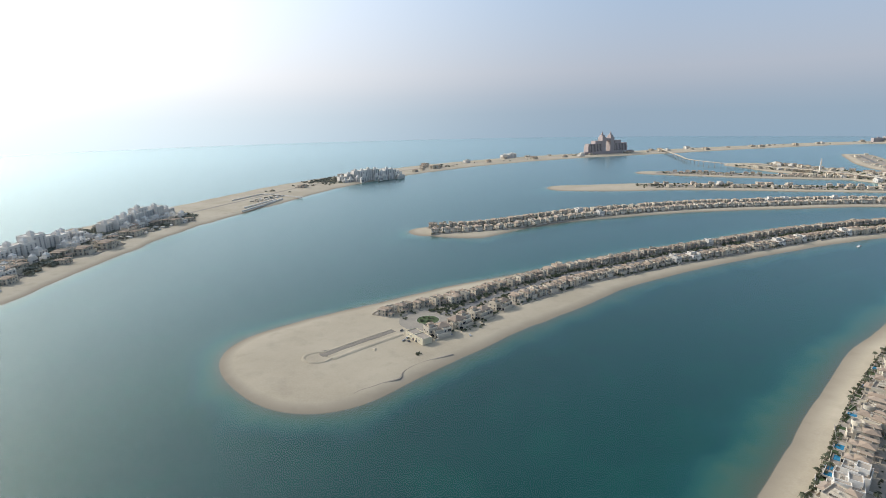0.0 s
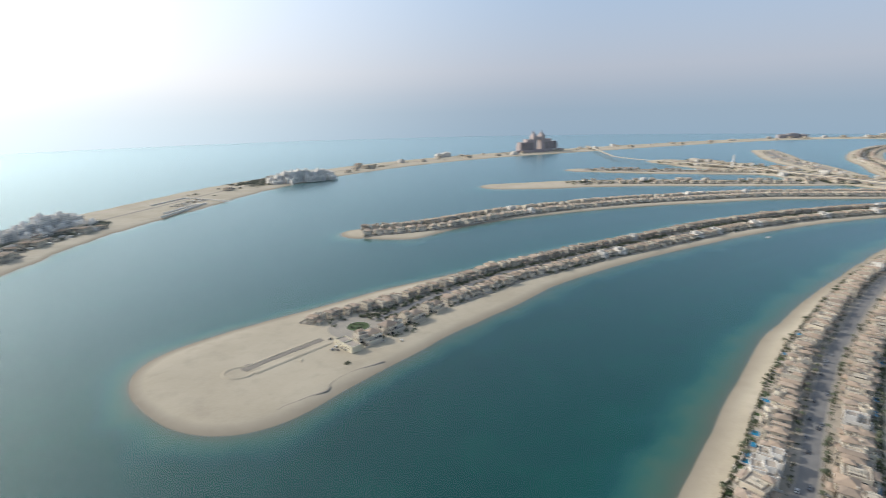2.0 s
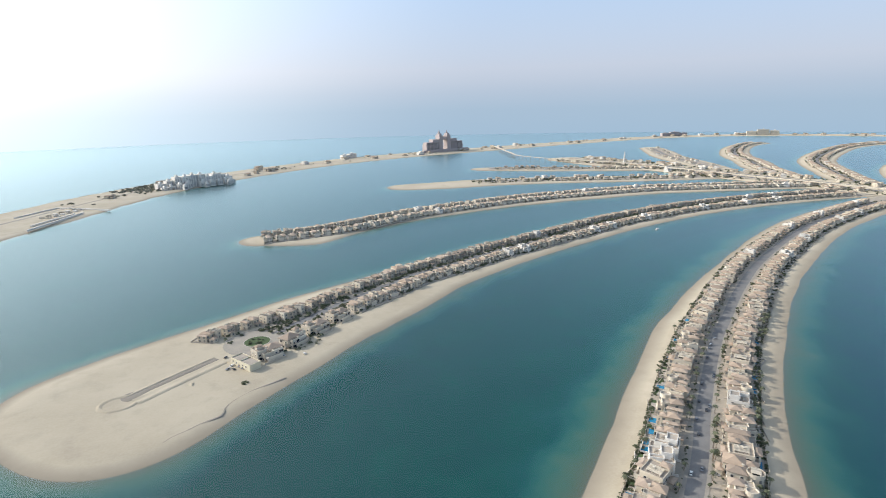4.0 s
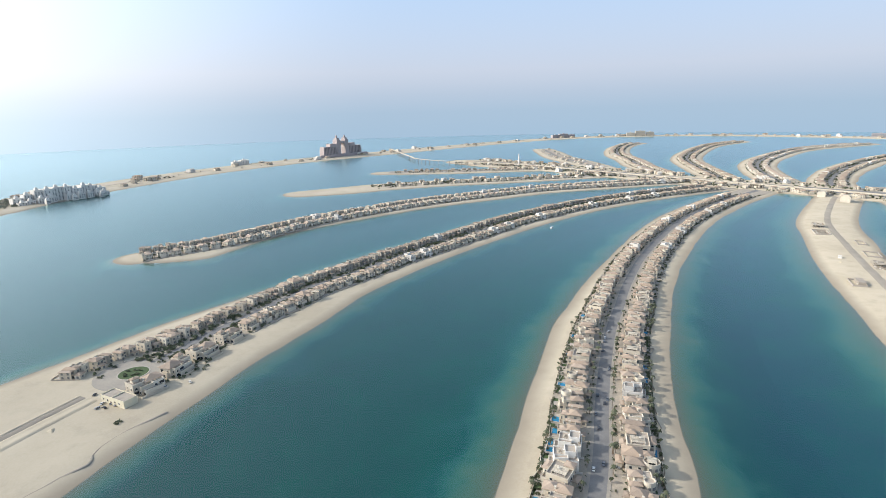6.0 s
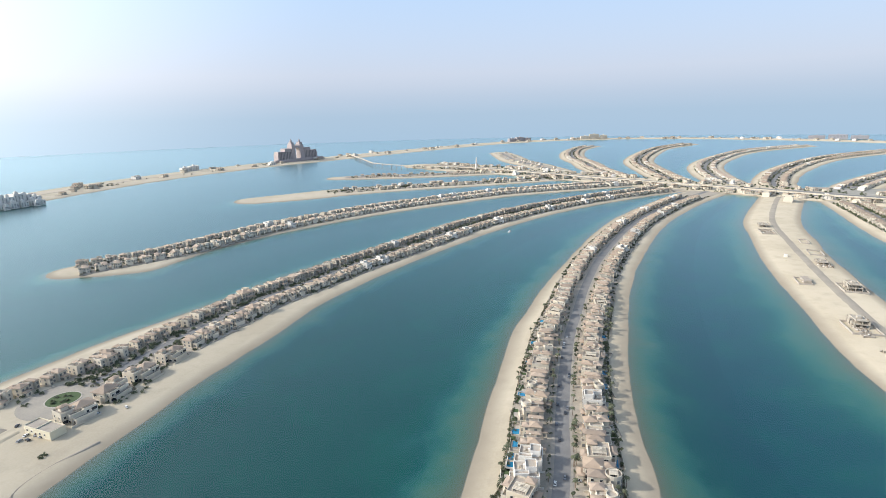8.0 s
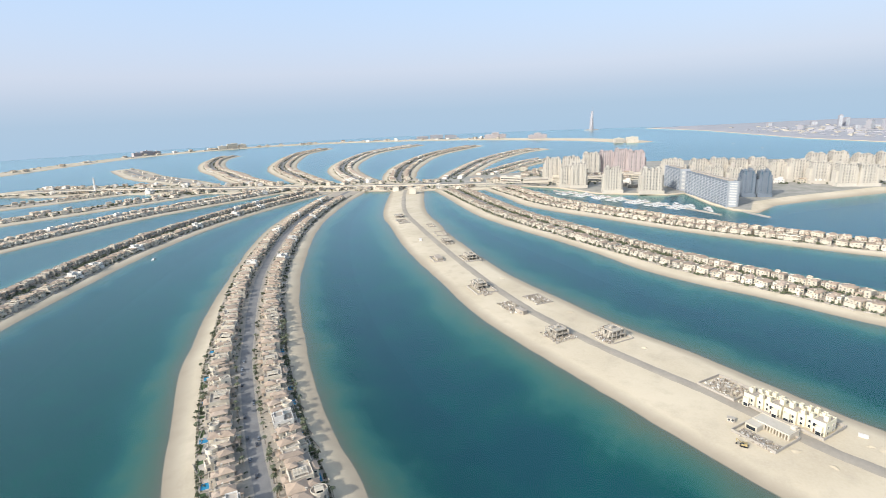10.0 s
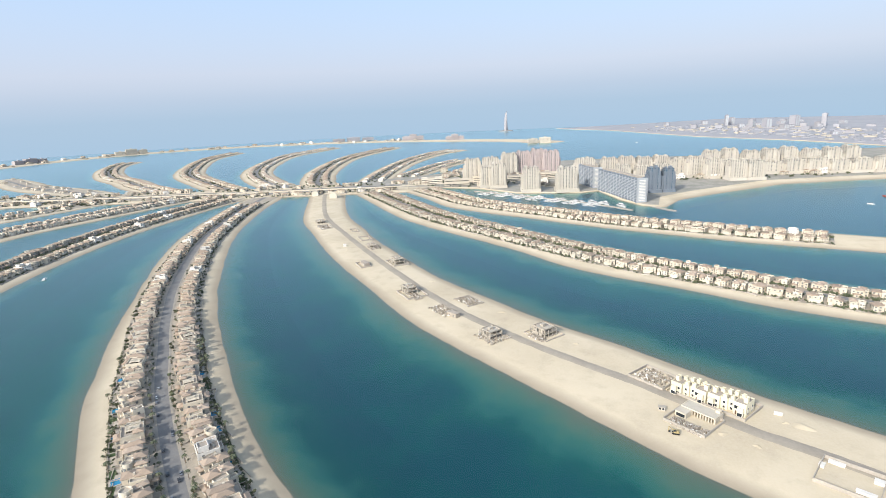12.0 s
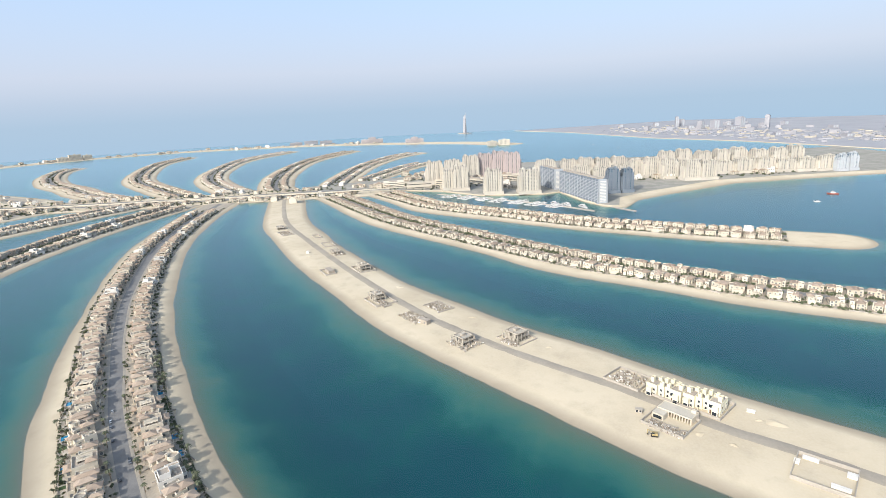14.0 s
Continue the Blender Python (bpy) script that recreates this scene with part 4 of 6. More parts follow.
def wall_loop(m, w, d, h=2.2, gaps=(), label="rendered boundary wall round a sandy plot"):
    root = thing("boundary_wall", label, "wall", "site walls", m)
    for k, (x0, x1, y0, y1) in enumerate(((-w / 2, w / 2, -d / 2, -d / 2 + 0.3), (-w / 2, w / 2, d / 2 - 0.3, d / 2), (-w / 2, -w / 2 + 0.3, -d / 2 + 0.3, d / 2 - 0.3), (w / 2 - 0.3, w / 2, -d / 2 + 0.3, d / 2 - 0.3))):
        if k not in gaps:
            part("wall_panel", Geo(M_PAVE).box(x0, x1, y0, y1, -0.5, h).box(x0 - 0.08, x1 + 0.08, y0 - 0.08, y1 + 0.08, h, h + 0.12), root)
    return root


COLUMN = Geo(M_CONC).box(-0.3, 0.3, -0.3, 0.3, 0, 3.3).mesh("column")


def skeleton(m, w, d, floors, seed, label="unfinished grey concrete villa frame with open floors"):
    rng = random.Random(seed)
    root = thing("villa_shell", label, "building site", "building sites", m)
    nx, ny = max(3, int(w / 5.5) + 1), max(3, int(d / 5.5) + 1)
    for k in range(floors + 1):
        z, shrink = k * 3.6, 0.0 if k < floors else 1.5
        part("slab", Geo(M_CONC).box(-w / 2 + shrink, w / 2 - shrink * 2, -d / 2 + shrink, d / 2 - shrink, z - (1.0 if k == 0 else 0), z + 0.3), root)
        if k < floors:
            for i in range(nx):
                for j in range(ny):
                    if i in (0, nx - 1) or j in (0, ny - 1) or rng.random() < 0.4:
                        part("column", COLUMN, root, at=pose(-w / 2 + 0.6 + i * (w - 1.2) / (nx - 1), -d / 2 + 0.6 + j * (d - 1.2) / (ny - 1), z + 0.3))
            for j in range(7):
                x = rng.uniform(-w / 2 + 1, w / 2 - 5)
                y = rng.choice((-d / 2 + 0.5, d / 2 - 0.8))
                part("block_wall", Geo(M_CONC).box(x, x + rng.uniform(2.5, 4.5), y, y + 0.25, z + 0.3, z + 3.6), root)
    part("roof_parapet", Geo(M_CONC).parapet(-w / 2 + 1.5, w / 2 - 3, -d / 2 + 1.5, d / 2 - 1.5, floors * 3.6 + 0.3, 0.8, 0.3), root)
    for k in range(10):
        x, y = rng.uniform(-w / 2 + 1.5, w / 2 - 3.5), rng.choice((-d / 2 + 1.8, d / 2 - 1.8))
        part("starter_bar", Geo(M_BARK).box(x - 0.15, x + 0.15, y - 0.15, y + 0.15, floors * 3.6 + 0.3, floors * 3.6 + rng.uniform(1.5, 2.8)), root)
    part("stair_core", Geo(M_CONC).box(-2, 1.5, -2, 2, 0, floors * 3.6 + 2.6).box(-2.2, 1.7, -2.2, 2.2, floors * 3.6 + 2.6, floors * 3.6 + 2.8), root)
    return root


def rubble(m, w, d, seed, label="scattered building rubble, blocks and starter bars"):
    rng = random.Random(seed)
    g = Geo(M_CONC, M_TERR, M_WHITE, M_BARK)
    for _ in range(190):
        x, y, a = rng.uniform(-w / 2, w / 2), rng.uniform(-d / 2, d / 2), rng.uniform(0, 3.1)
        s = rng.uniform(0.25, 1.5)
        g.box(-s, s, -s * 0.3, s * 0.3, -0.3, rng.uniform(0.3, 1.6), rng.choice((0, 0, 1, 1, 2)), a, (x, y))
    for _ in range(70):
        x, y = rng.uniform(-w / 2, w / 2), rng.uniform(-d / 2, d / 2)
        g.box(-0.16, 0.16, -0.16, 0.16, -0.2, rng.uniform(1.2, 2.8), rng.choice((0, 3, 3)), rng.random(), (x, y))
    ob = stuff("rubble", g, label, "rubble")
    ob.matrix_basis = m
    return ob


def shed(m, w, d, h, mat=None, name="site_cabin", label="white flat-roofed site cabin on the sand"):
    mat = mat or M_WHITE
    root = thing(name, label, "cabin", "site cabins", m)
    part("body", Geo(mat).box(-w / 2, w / 2, -d / 2, d / 2, -0.4, h), root)
    part("roof", Geo(mat, M_TERR).box(-w / 2 - 0.2, w / 2 + 0.2, -d / 2 - 0.2, d / 2 + 0.2, h, h + 0.25), root)
    for x in (-w / 4, w / 4) if h > 2.5 else ():
        part("window", WINDOW, root, at=pose(x, d / 2, 0.9, 0, 0, 0))
        part("window", WINDOW, root, at=pose(x, -d / 2, 0.9, 0, 0, 180))
    return root


def heap(x, y, r, h, seed, key="e"):
    rng = np.random.default_rng(seed)
    n, rings = 14, 5
    v = []
    for k in range(rings):
        t = k / (rings - 1)
        for j in range(n):
            a = 2 * math.pi * j / n
            q = r * (1 - t) * (1 + 0.22 * math.sin(3 * a + seed) + 0.1 * rng.normal()) + 0.05
            v.append((q * math.cos(a), 0.6 * q * math.sin(a), -0.3 + (h + 0.3) * (1 - (1 - t) ** 1.6)))
    f = [(k * n + j, k * n + (j + 1) % n, (k + 1) * n + (j + 1) % n, (k + 1) * n + j) for k in range(rings - 1) for j in range(n)]
    ob = tagged(new("sand_heap", mesh_of("sand_heap", v, f, M_SHORE, smooth=True)), "low heap of dug sand on bare ground", "sand heap", "sand heaps")
    ob.matrix_basis = site_pose(x, y, seed * 37 % 90, key)
    return ob


# sites, from the head of the frond to its root
wall_loop(site_pose(359.7, -79.8), 30, 28, 2.3, (), "grey boundary wall round an empty plot")
shed(site_pose(373.6, -78.9), 8, 2.0, 1.4)
shed(site_pose(370.7, -70.0, 90), 3.6, 2.6, 1.7)
shed(site_pose(359.1, -94.1), 5, 3.6, 1.7)
shed(site_pose(348.3, -82.7), 9, 2.2, 1.4)
shed(site_pose(425.0, -64.6, 14), 5.0, 1.6, 1.3, label="white site container standing on the sand")
shed(site_pose(418.8, 10.9, 30), 4.5, 3.2, 2.6, M_CONC, label="small grey site store on the sand")
wall_loop(site_pose(407.6, -7.8), 29, 27, 1.9)
clean = thing("pavilion_shell", "white U-shaped flat-roofed building under construction", "building", "building sites", site_pose(413.5, -11.9) @ Matrix.Diagonal((1, 1, 0.8, 1)))
part("roof_slab", Geo(M_WALL).box(-12, 12, -10, 1.5, 4.6, 5.2), clean)
part("wing", Geo(M_WALL, M_GLASS).box(4, 12, 1.5, 9, -0.5, 4.9).box(5, 11, 8.95, 9.08, 0.5, 3.4, 1), clean)
part("back_wall", Geo(M_WALL).box(-12, 12, -10, -9.6, -0.5, 4.6), clean)
for k in range(9):
    part("pier", Geo(M_WALL).box(-11.8 + k * 1.9, -11.2 + k * 1.9, 1.0, 1.5, -0.4, 4.6), clean)
part("roof_upstand", Geo(M_WALL).parapet(-12, 12, -10, 1.5, 5.2, 0.5, 0.3), clean)
part("stair_head", Geo(M_WALL).box(-11, -8, -9.5, -7, 5.2, 7.6), clean)
part("side_wall", Geo(M_WALL).box(-12, -11.6, -9.6, 1.0, -0.5, 4.6), clean)
rubble(site_pose(399.7, -2.8), 24, 9, 4)
wall_loop(site_pose(465.5, 9.6), 30, 25, 1.8, (), "low white wall round a plot of foundations")
rubble(site_pose(465.5, 9.6), 26, 20, 5, "foundations, blocks and starter bars inside a walled plot")
VILLAS["tower_house"] = dict(blocks=[(-6, 2, -7, 5, 7.6, "flat"), (2, 6.5, -5, 6, 7.0, "flat"), (-5, -2.4, -3, 0, 10.2, "flat"), (3.2, 5.6, 2, 4.6, 9.6, "flat"), (-1.5, 0.8, 1.5, 4, 9.2, "flat"), (3, 5.4, -4.4, -2, 9.0, "flat"), (-4, 4, 5, 8, 3.6, "flat"), (-5, -1, -9, -7, 5.2, "flat")])
for k, (x, y) in enumerate(((448, -9), (441, -20), (434, -31), (427, -42))):
    v = build_villa("tower_house", True, k % 2 == 1, M_CREAM, label="new pale yellow villa with small roof towers")
    v.matrix_basis = site_pose(x, y, 180) @ Matrix.Diagonal((1.02, 1.1, 1.1, 1))
wall_loop(site_pose(439.2, -28.0), 54, 27, 1.8, (), "low cream wall round four new villas")
skeleton(site_pose(540.5, 99.7), 20, 17, 2, 3)
wall_loop(site_pose(539.5, 98.7), 29, 25, 0.9)
rubble(site_pose(528.5, 104.8), 18, 6, 6)
skeleton(site_pose(529.0, 148.7), 18, 16, 2, 8, "stepped white villa shell with open floors").scale = (1, 1, 0.9)
rubble(site_pose(526.1, 146.7), 28, 24, 7)
shed(site_pose(572.9, 194.4, 10), 13, 6, 4.2, M_TERR, label="sand-coloured flat-roofed site building")
rubble(site_pose(586.4, 208.8), 34, 18, 8)
rubble(site_pose(618.0, 187.2), 26, 18, 9, "starter bars and low blockwork of a foundation")
wall_loop(site_pose(618.0, 187.2), 30, 22, 1.0, (1,))
skeleton(site_pose(643.3, 264.8), 20, 14, 2, 11)
wall_loop(site_pose(636.1, 258.8), 34, 26, 1.6)
rubble(site_pose(629.0, 254.8), 30, 10, 12)
skeleton(site_pose(762.6, 318.6), 22, 15, 2, 13)
wall_loop(site_pose(762.6, 318.6), 34, 24, 1.8)
shed(site_pose(749.1, 363.1), 20, 8, 4.0, M_TERR, label="low sand-coloured site building")
wall_loop(site_pose(747.2, 365.1), 28, 15, 1.6)
skeleton(site_pose(850.5, 391.1), 24, 14, 1, 14)
rubble(site_pose(844.1, 385.0), 26, 16, 15)
wall_loop(site_pose(902.3, 423.2), 30, 18, 1.6)
wall_loop(site_pose(962.7, 467.6), 26, 12, 1.4)
skeleton(site_pose(1032.5, 569.6), 26, 18, 1, 16)
wall_loop(site_pose(987.6, 538.9), 36, 22, 1.8)
rubble(site_pose(987.6, 538.9), 26, 16, 17)
shed(site_pose(849.3, 437.7), 6, 4, 3.0)
for k, (x, y, r, h) in enumerate(((385, -40, 3.4, 0.8), (521, 69, 3, 0.8), (591, 146, 5, 0.6), (685, 247, 6, 0.6), (395, -23, 4, 0.9), (412, -75, 7, 1.1), (415, -66, 2.5, 0.6), (827, 425, 3, 1.2))):
    heap(x, y, r, h, k)


def excavator(m):
    root = thing("excavator", "yellow tracked excavator standing on the sand", "excavator", "", m)
    for y in (-1.2, 1.2):
        part("track", Geo(M_RUBBER).box(-2.0, 2.0, y - 0.35, y + 0.35, 0, 0.9).box(-2.3, 2.3, y - 0.35, y + 0.35, 0.2, 0.7), root)
    part("body", Geo(M_YELLOW).box(-2.0, 1.5, -1.3, 1.3, 0.9, 2.1).box(-2.0, -0.6, -1.3, 1.3, 2.1, 2.6), root)
    part("cab", Geo(M_GLASS, M_YELLOW).box(0, 1.5, 0.1, 1.3, 2.1, 3.3).box(-0.05, 1.55, 0.05, 1.35, 3.3, 3.42, 1), root)
    part("boom", Geo(M_YELLOW).add([(1.2, -0.2, 1.9), (1.2, 0.2, 1.9), (1.2, 0.2, 2.5), (1.2, -0.2, 2.5), (4.2, -0.2, 4.2), (4.2, 0.2, 4.2), (4.2, 0.2, 4.7), (4.2, -0.2, 4.7)],
                                   [(0, 1, 5, 4), (1, 2, 6, 5), (2, 3, 7, 6), (3, 0, 4, 7), (4, 5, 6, 7)]).box(4.1, 4.6, -0.2, 0.2, 1.6, 4.6), root)
    part("bucket", Geo(M_RUBBER).box(3.7, 4.6, -0.6, 0.6, 0.7, 1.6), root)
    return root


excavator(site_pose(390.9, 6.2, 30))

# gate buildings at the root of the frond
for x, y, w, d, h in ((1336, 681, 26, 18, 11), (1375, 751, 22, 16, 9)):
    root = thing("gate_building", "pale rendered gate building at the end of the sand island", "building", "gate buildings", site_pose(x, y))
    part("body", Geo(M_WALL).box(-w / 2, w / 2, -d / 2, d / 2, -1, h).parapet(-w / 2, w / 2, -d / 2, d / 2, h, 1.0), root)
    part("upper_block", Geo(M_WALL).box(-w / 4, w / 4, -d / 3, d / 3, h, h + 3.5), root)
    for k in range(5):
        for z in (1.0, 5.0):
            part("window", WIDE_WINDOW, root, at=pose(-w / 2 + 3 + k * (w - 6) / 4, -d / 2, z, 0, 0, 180))
            part("window", WIDE_WINDOW, root, at=pose(-w / 2 + 3 + k * (w - 6) / 4, d / 2, z, 0, 0, 0))

# ---- the bare sand head of the villa frond ----
line, at = AXIS["c"]
sel = (at > 2) & (at < 86)
l, nn = line[sel], normals(line)[1][sel]
z = TOP["c"]
bank("sand_track", l, nn, [(-3.4, z - 0.2), (-2.8, z + 0.12), (0.5, z + 0.1), (3.8, z + 0.12), (4.6, z - 0.2)], M_DARKTRACK, "unfinished sandy track on the bare head", 1.0)
bank("sand_berm", l, nn, [(-15.6, z - 0.2), (-13.6, z + 0.75), (-12.2, z + 0.95), (-9.0, z + 0.4), (-5.0, z + 0.35), (-3.6, z + 0.7), (-2.4, z - 0.2)], M_SHORE, "raised bank of pale sand beside the track", 2.0)
bank("sand_berm", l, nn, [(4.0, z - 0.2), (5.2, z + 0.65), (6.4, z + 0.5), (8.4, z - 0.2)], M_SHORE, "low bank of sand beside the track", 3.0)
rx, ry = -24.0, 540.0
tagged(new("forecourt", Geo(M_SANDROAD).drum(rx, ry, 31, TOP["c"] - 0.5, TOP["c"] + 0.07, 32).mesh("forecourt")), "sandy paved forecourt round the turning circle", "pavement", kind="structure")
tagged(new("turning_circle", Geo(M_SANDROAD).ring(rx, ry, 20, TOP["c"] - 0.5, TOP["c"] + 0.13, 7.0, 32).mesh("turning_circle")), "asphalt turning circle at the end of the street", "road", kind="structure")
isle = thing("roundabout_island", "oval green lawn island with a pale kerb", "roundabout")
part("kerb", Geo(M_PAVE).ring(rx, ry, 13.0, TOP["c"], TOP["c"] + 0.35, 1.0, 28), isle)
part("lawn", Geo(M_GRASS).drum(rx, ry, 12.0, TOP["c"], TOP["c"] + 0.3, 28), isle)
tagged(new("sand_track", Geo(M_DARKTRACK).drum(-115, 462, 7.5, TOP["c"] - 0.4, TOP["c"] + 0.09, 20).mesh("sand_track")), "rounded end of the sandy track", "track", kind="structure")
loop = np.array([(-122 + 13 * math.cos(a), 453 + 11 * math.sin(a)) for a in np.linspace(radians(75), radians(350), 26)])
bank("sand_berm", loop, normals(loop)[1], [(-2.2, z - 0.2), (-0.7, z + 0.75), (0.8, z + 0.7), (2.6, z - 0.2)], M_SHORE, "low bank of sand round the end of the track", 4.0)
bld = thing("utility_building", "cream flat-roofed utility building beside the turning circle", "building", "", pose(-31, 490, TOP["c"], 0, 0, -53))
part("body", Geo(M_CREAM).box(-14, 14, -5.5, 5.5, -0.5, 5.4), bld)
part("parapet", Geo(M_CREAM).parapet(-14, 14, -5.5, 5.5, 5.4, 0.8), bld)
part("roof", Geo(M_TERR).box(-13.7, 13.7, -5.2, 5.2, 5.4, 5.5), bld, "grey-brown flat roof")
part("middle_wall", Geo(M_CREAM).box(-1.2, -0.8, -5.2, 5.2, 5.5, 6.3), bld)
for x in (-11, -6, 3, 8):
    part("window", WINDOW, bld, at=pose(x, -5.5, 2.2, 0, 0, 180))
part("door", DOOR, bld, at=pose(-2, -5.5, 0.05, 0, 0, 180))
# large villas standing round the circle
VILLAS["grand"] = dict(blocks=[(-9, 2, -6, 5, 7.2, "hip"), (2, 9, -8, 4, 7.6, "flat"), (-8, -1, 5, 9, 6.6, "flat"), (-1, 6, 4, 8.5, 5.9, "flat"), (3, 7, -5, -1, 10.2, "hip"), (-10.5, -9, -3, 3, 3.6, "flat"), (-6, 5, 8.5, 12, 3.5, "flat"), (-4, 2, -9.5, -6, 3.4, "hip")], clutter=True)
VILLA_LABEL["grand"] = "large stepped cream villa with terraces and small towers"
for m in (False, True):
    PATTERN_FAR[("grand", m)], PATTERN_NEAR[("grand", m)] = build_villa("grand", False, m), build_villa("grand", True, m)
for k, (x, y, s, t) in enumerate(((-13, 503, 1.1, -12), (10, 526, 1.12, 4), (32, 548, 1.08, 0), (57, 575, 1.02, 0))):
    copy_thing(PATTERN_NEAR[("grand", k == 1)], site_pose(x, y, 180 + t, "c", 0.05) @ Matrix.Diagonal((s * 1.2, s * 0.95, s, 1)))
for k, (x, y, t) in enumerate(((-69, 561, 22), (-52, 573, 10), (-33, 583, 4), (-15, 594, 0), (2, 606, 0))):
    copy_thing(PATTERN_FAR[(STYLES[(k * 2 + 4) % 6 if k != 2 else 0], k % 2 == 0)], site_pose(x, y, t, "c", 0.05) @ Matrix.Diagonal((1.12, 1.12, 1.05, 1)))
# the scarp's sunless face is painted dark with the track colour
scarp, _ = spline([(-78, 387), (-71, 394), (-56, 404), (-43, 412), (-41, 423), (-32, 435), (-20, 444), (2, 456)], 5.0)
bank("sand_scarp", scarp, normals(scarp)[1], [(-1.0, 1.0), (-0.3, 1.8), (0.3, 1.98), (1.4, 1.7)], M_TRACK_SCARP, "low worn ridge of sand above the beach, its shaded face painted dark", 5.0, 1.0)
rng = np.random.default_rng(71)
kit = [clump(rng, 1.0, 40) for _ in range(5)]
green = Geo(M_LEAF)
for k in range(120):
    x0, y0, spread = ((-48, 558, 16), (-10, 577, 14), (8, 519, 12), (30, 568, 16), (-4, 568, 12), (26, 529, 10))[k % 6]
    p = np.array((x0, y0)) + rng.normal(size=2) * spread * 0.7
    if math.hypot(p[0] - rx, p[1] - ry) < 21:
        continue
    q = rng.uniform(0.9, 2.1)
    green.join(kit[rng.integers(5)], pose(p[0], p[1], TOP["c"], 0, 0, rng.uniform(0, 360)) @ Matrix.Diagonal((q, q, q, 1)))
for k in range(9):
    p = np.array((rx, ry)) + rng.normal(size=2) * 4.2
    green.join(kit[k % 5], pose(p[0], p[1], TOP["c"] + 0.2, 0, 0, 50.0 * k) @ Matrix.Diagonal((1.5, 1.5, 1.1, 1)))
for k in range(7):
    p = np.array((-30, 457)) + rng.normal(size=2) * 2.6
    green.join(kit[k % 5], pose(p[0], p[1], TOP["c"] - 0.2, 0, 0, 40.0 * k))
stuff("garden_shrubs", green, "dusty grey-green shrubs round the turning circle", "shrubs")
heap(-72, 468, 4, 1.0, 4, "c")


# ---- cars, pools and palms on the near frond ----
def car(paint):
    root = thing("car", "parked car beside the villa street", "car", "cars on the street")
    b = Geo(paint)
    prof = [(-2.2, 0.35), (2.2, 0.35), (2.25, 0.75), (1.2, 0.95), (-1.9, 1.0), (-2.25, 0.8)]
    n = len(prof)
    b.add([(x, y, z) for y in (-0.88, 0.88) for x, z in prof], [tuple(range(n)), tuple(range(2 * n - 1, n - 1, -1))] + [(j, n + j, n + (j + 1) % n, (j + 1) % n) for j in range(n)])
    body = part("body", b, root)
    c = Geo(M_GLASS, paint)
    c.add([(x, y, z) for z, xs, w in ((0.95, (-1.8, 1.0), 0.82), (1.42, (-1.3, 0.35), 0.68)) for x, y in ((xs[0], -w), (xs[1], -w), (xs[1], w), (xs[0], w))],
          [(0, 1, 5, 4), (1, 2, 6, 5), (2, 3, 7, 6), (3, 0, 4, 7)]).add([(-1.3, -0.68, 1.43), (0.35, -0.68, 1.43), (0.35, 0.68, 1.43), (-1.3, 0.68, 1.43)], [(0, 1, 2, 3)], 1)
    part("cabin", c, root, "dark glazed cabin")
    for x in (-1.35, 1.4):
        for y in (-0.85, 0.85):
            w = Geo(M_RUBBER)
            ring = [2 * math.pi * j / 10 for j in range(10)]
            w.add([(x + 0.33 * math.cos(u), yy, 0.33 + 0.33 * math.sin(u)) for yy in (y - 0.1, y + 0.1) for u in ring],
                  [tuple(range(10)), tuple(range(19, 9, -1))] + [(j, 10 + j, 10 + (j + 1) % 10, (j + 1) % 10) for j in range(10)])
            part("wheel", w, root)
    return root


CARS = [car(p) for p in M_CARS]
for k in range(24):
    side = 1 if pick.random() < 0.5 else -1
    s = pick.uniform(180, 620)
    copy_thing(CARS[pick.randrange(len(CARS))], row_pose("d", s, side, pick.choice((3.6, 3.8, 1.8)), 0.11) if pick.random() < 0.8 else row_pose("d", s, side, 9.5, 0.1, 90))
for k, (x, y, h) in enumerate(((-43, 493, 20), (-41, 485, 80), (-37, 490, 40), (-33, 485, 10), (19, 497, 60), (0, 498, 120), (-50, 512, 30), (-46, 487, 15))):
    p = site_pose(x, y, h, "c", 0.02)
    copy_thing(CARS[k % 5], p)
for c in CARS:
    park(c)


def pool(w, d):
    root = thing("swimming_pool", "blue garden swimming pool with pale stone edge", "swimming pool", "garden pools")
    part("coping", Geo(M_PAVE).parapet(-w / 2 - 0.9, w / 2 + 0.9, -d / 2 - 0.9, d / 2 + 0.9, -0.2, 0.5, 0.9), root)
    part("water", Geo(M_POOL).box(-w / 2, w / 2, -d / 2, d / 2, -0.2, 0.16), root)
    return root


POOLS = [pool(8, 4.5), pool(6.5, 5.5)]
for x, y, k in ((239, 295, 1), (227, 287, 0), (311, 284, 0), (363, 332, 1)):
    s = nearest("d", x, y)
    copy_thing(POOLS[k], site_pose(x, y, 0, "d", 0.1))
for k in range(20):
    side = 1 if k % 2 else -1
    copy_thing(POOLS[k % 2], row_pose("d", 170 + k * 24 + pick.uniform(-6, 6), side, 31.5, 0.1))
for p in POOLS:
    park(p)
for k in range(48):
    side = 1 if pick.random() < 0.55 else -1
    w, d = pick.uniform(4, 7), pick.uniform(3.0, 4.6)
    ob = tagged(new("lawn", Geo(M_GRASS).box(-w, w, -d / 2, d / 2, -0.1, 0.14).mesh("lawn")), "small strip of green garden lawn", "lawn", "garden lawns")
    ob.matrix_basis = row_pose("d", 165 + k * 9.0, side, 33.0, 0.0)

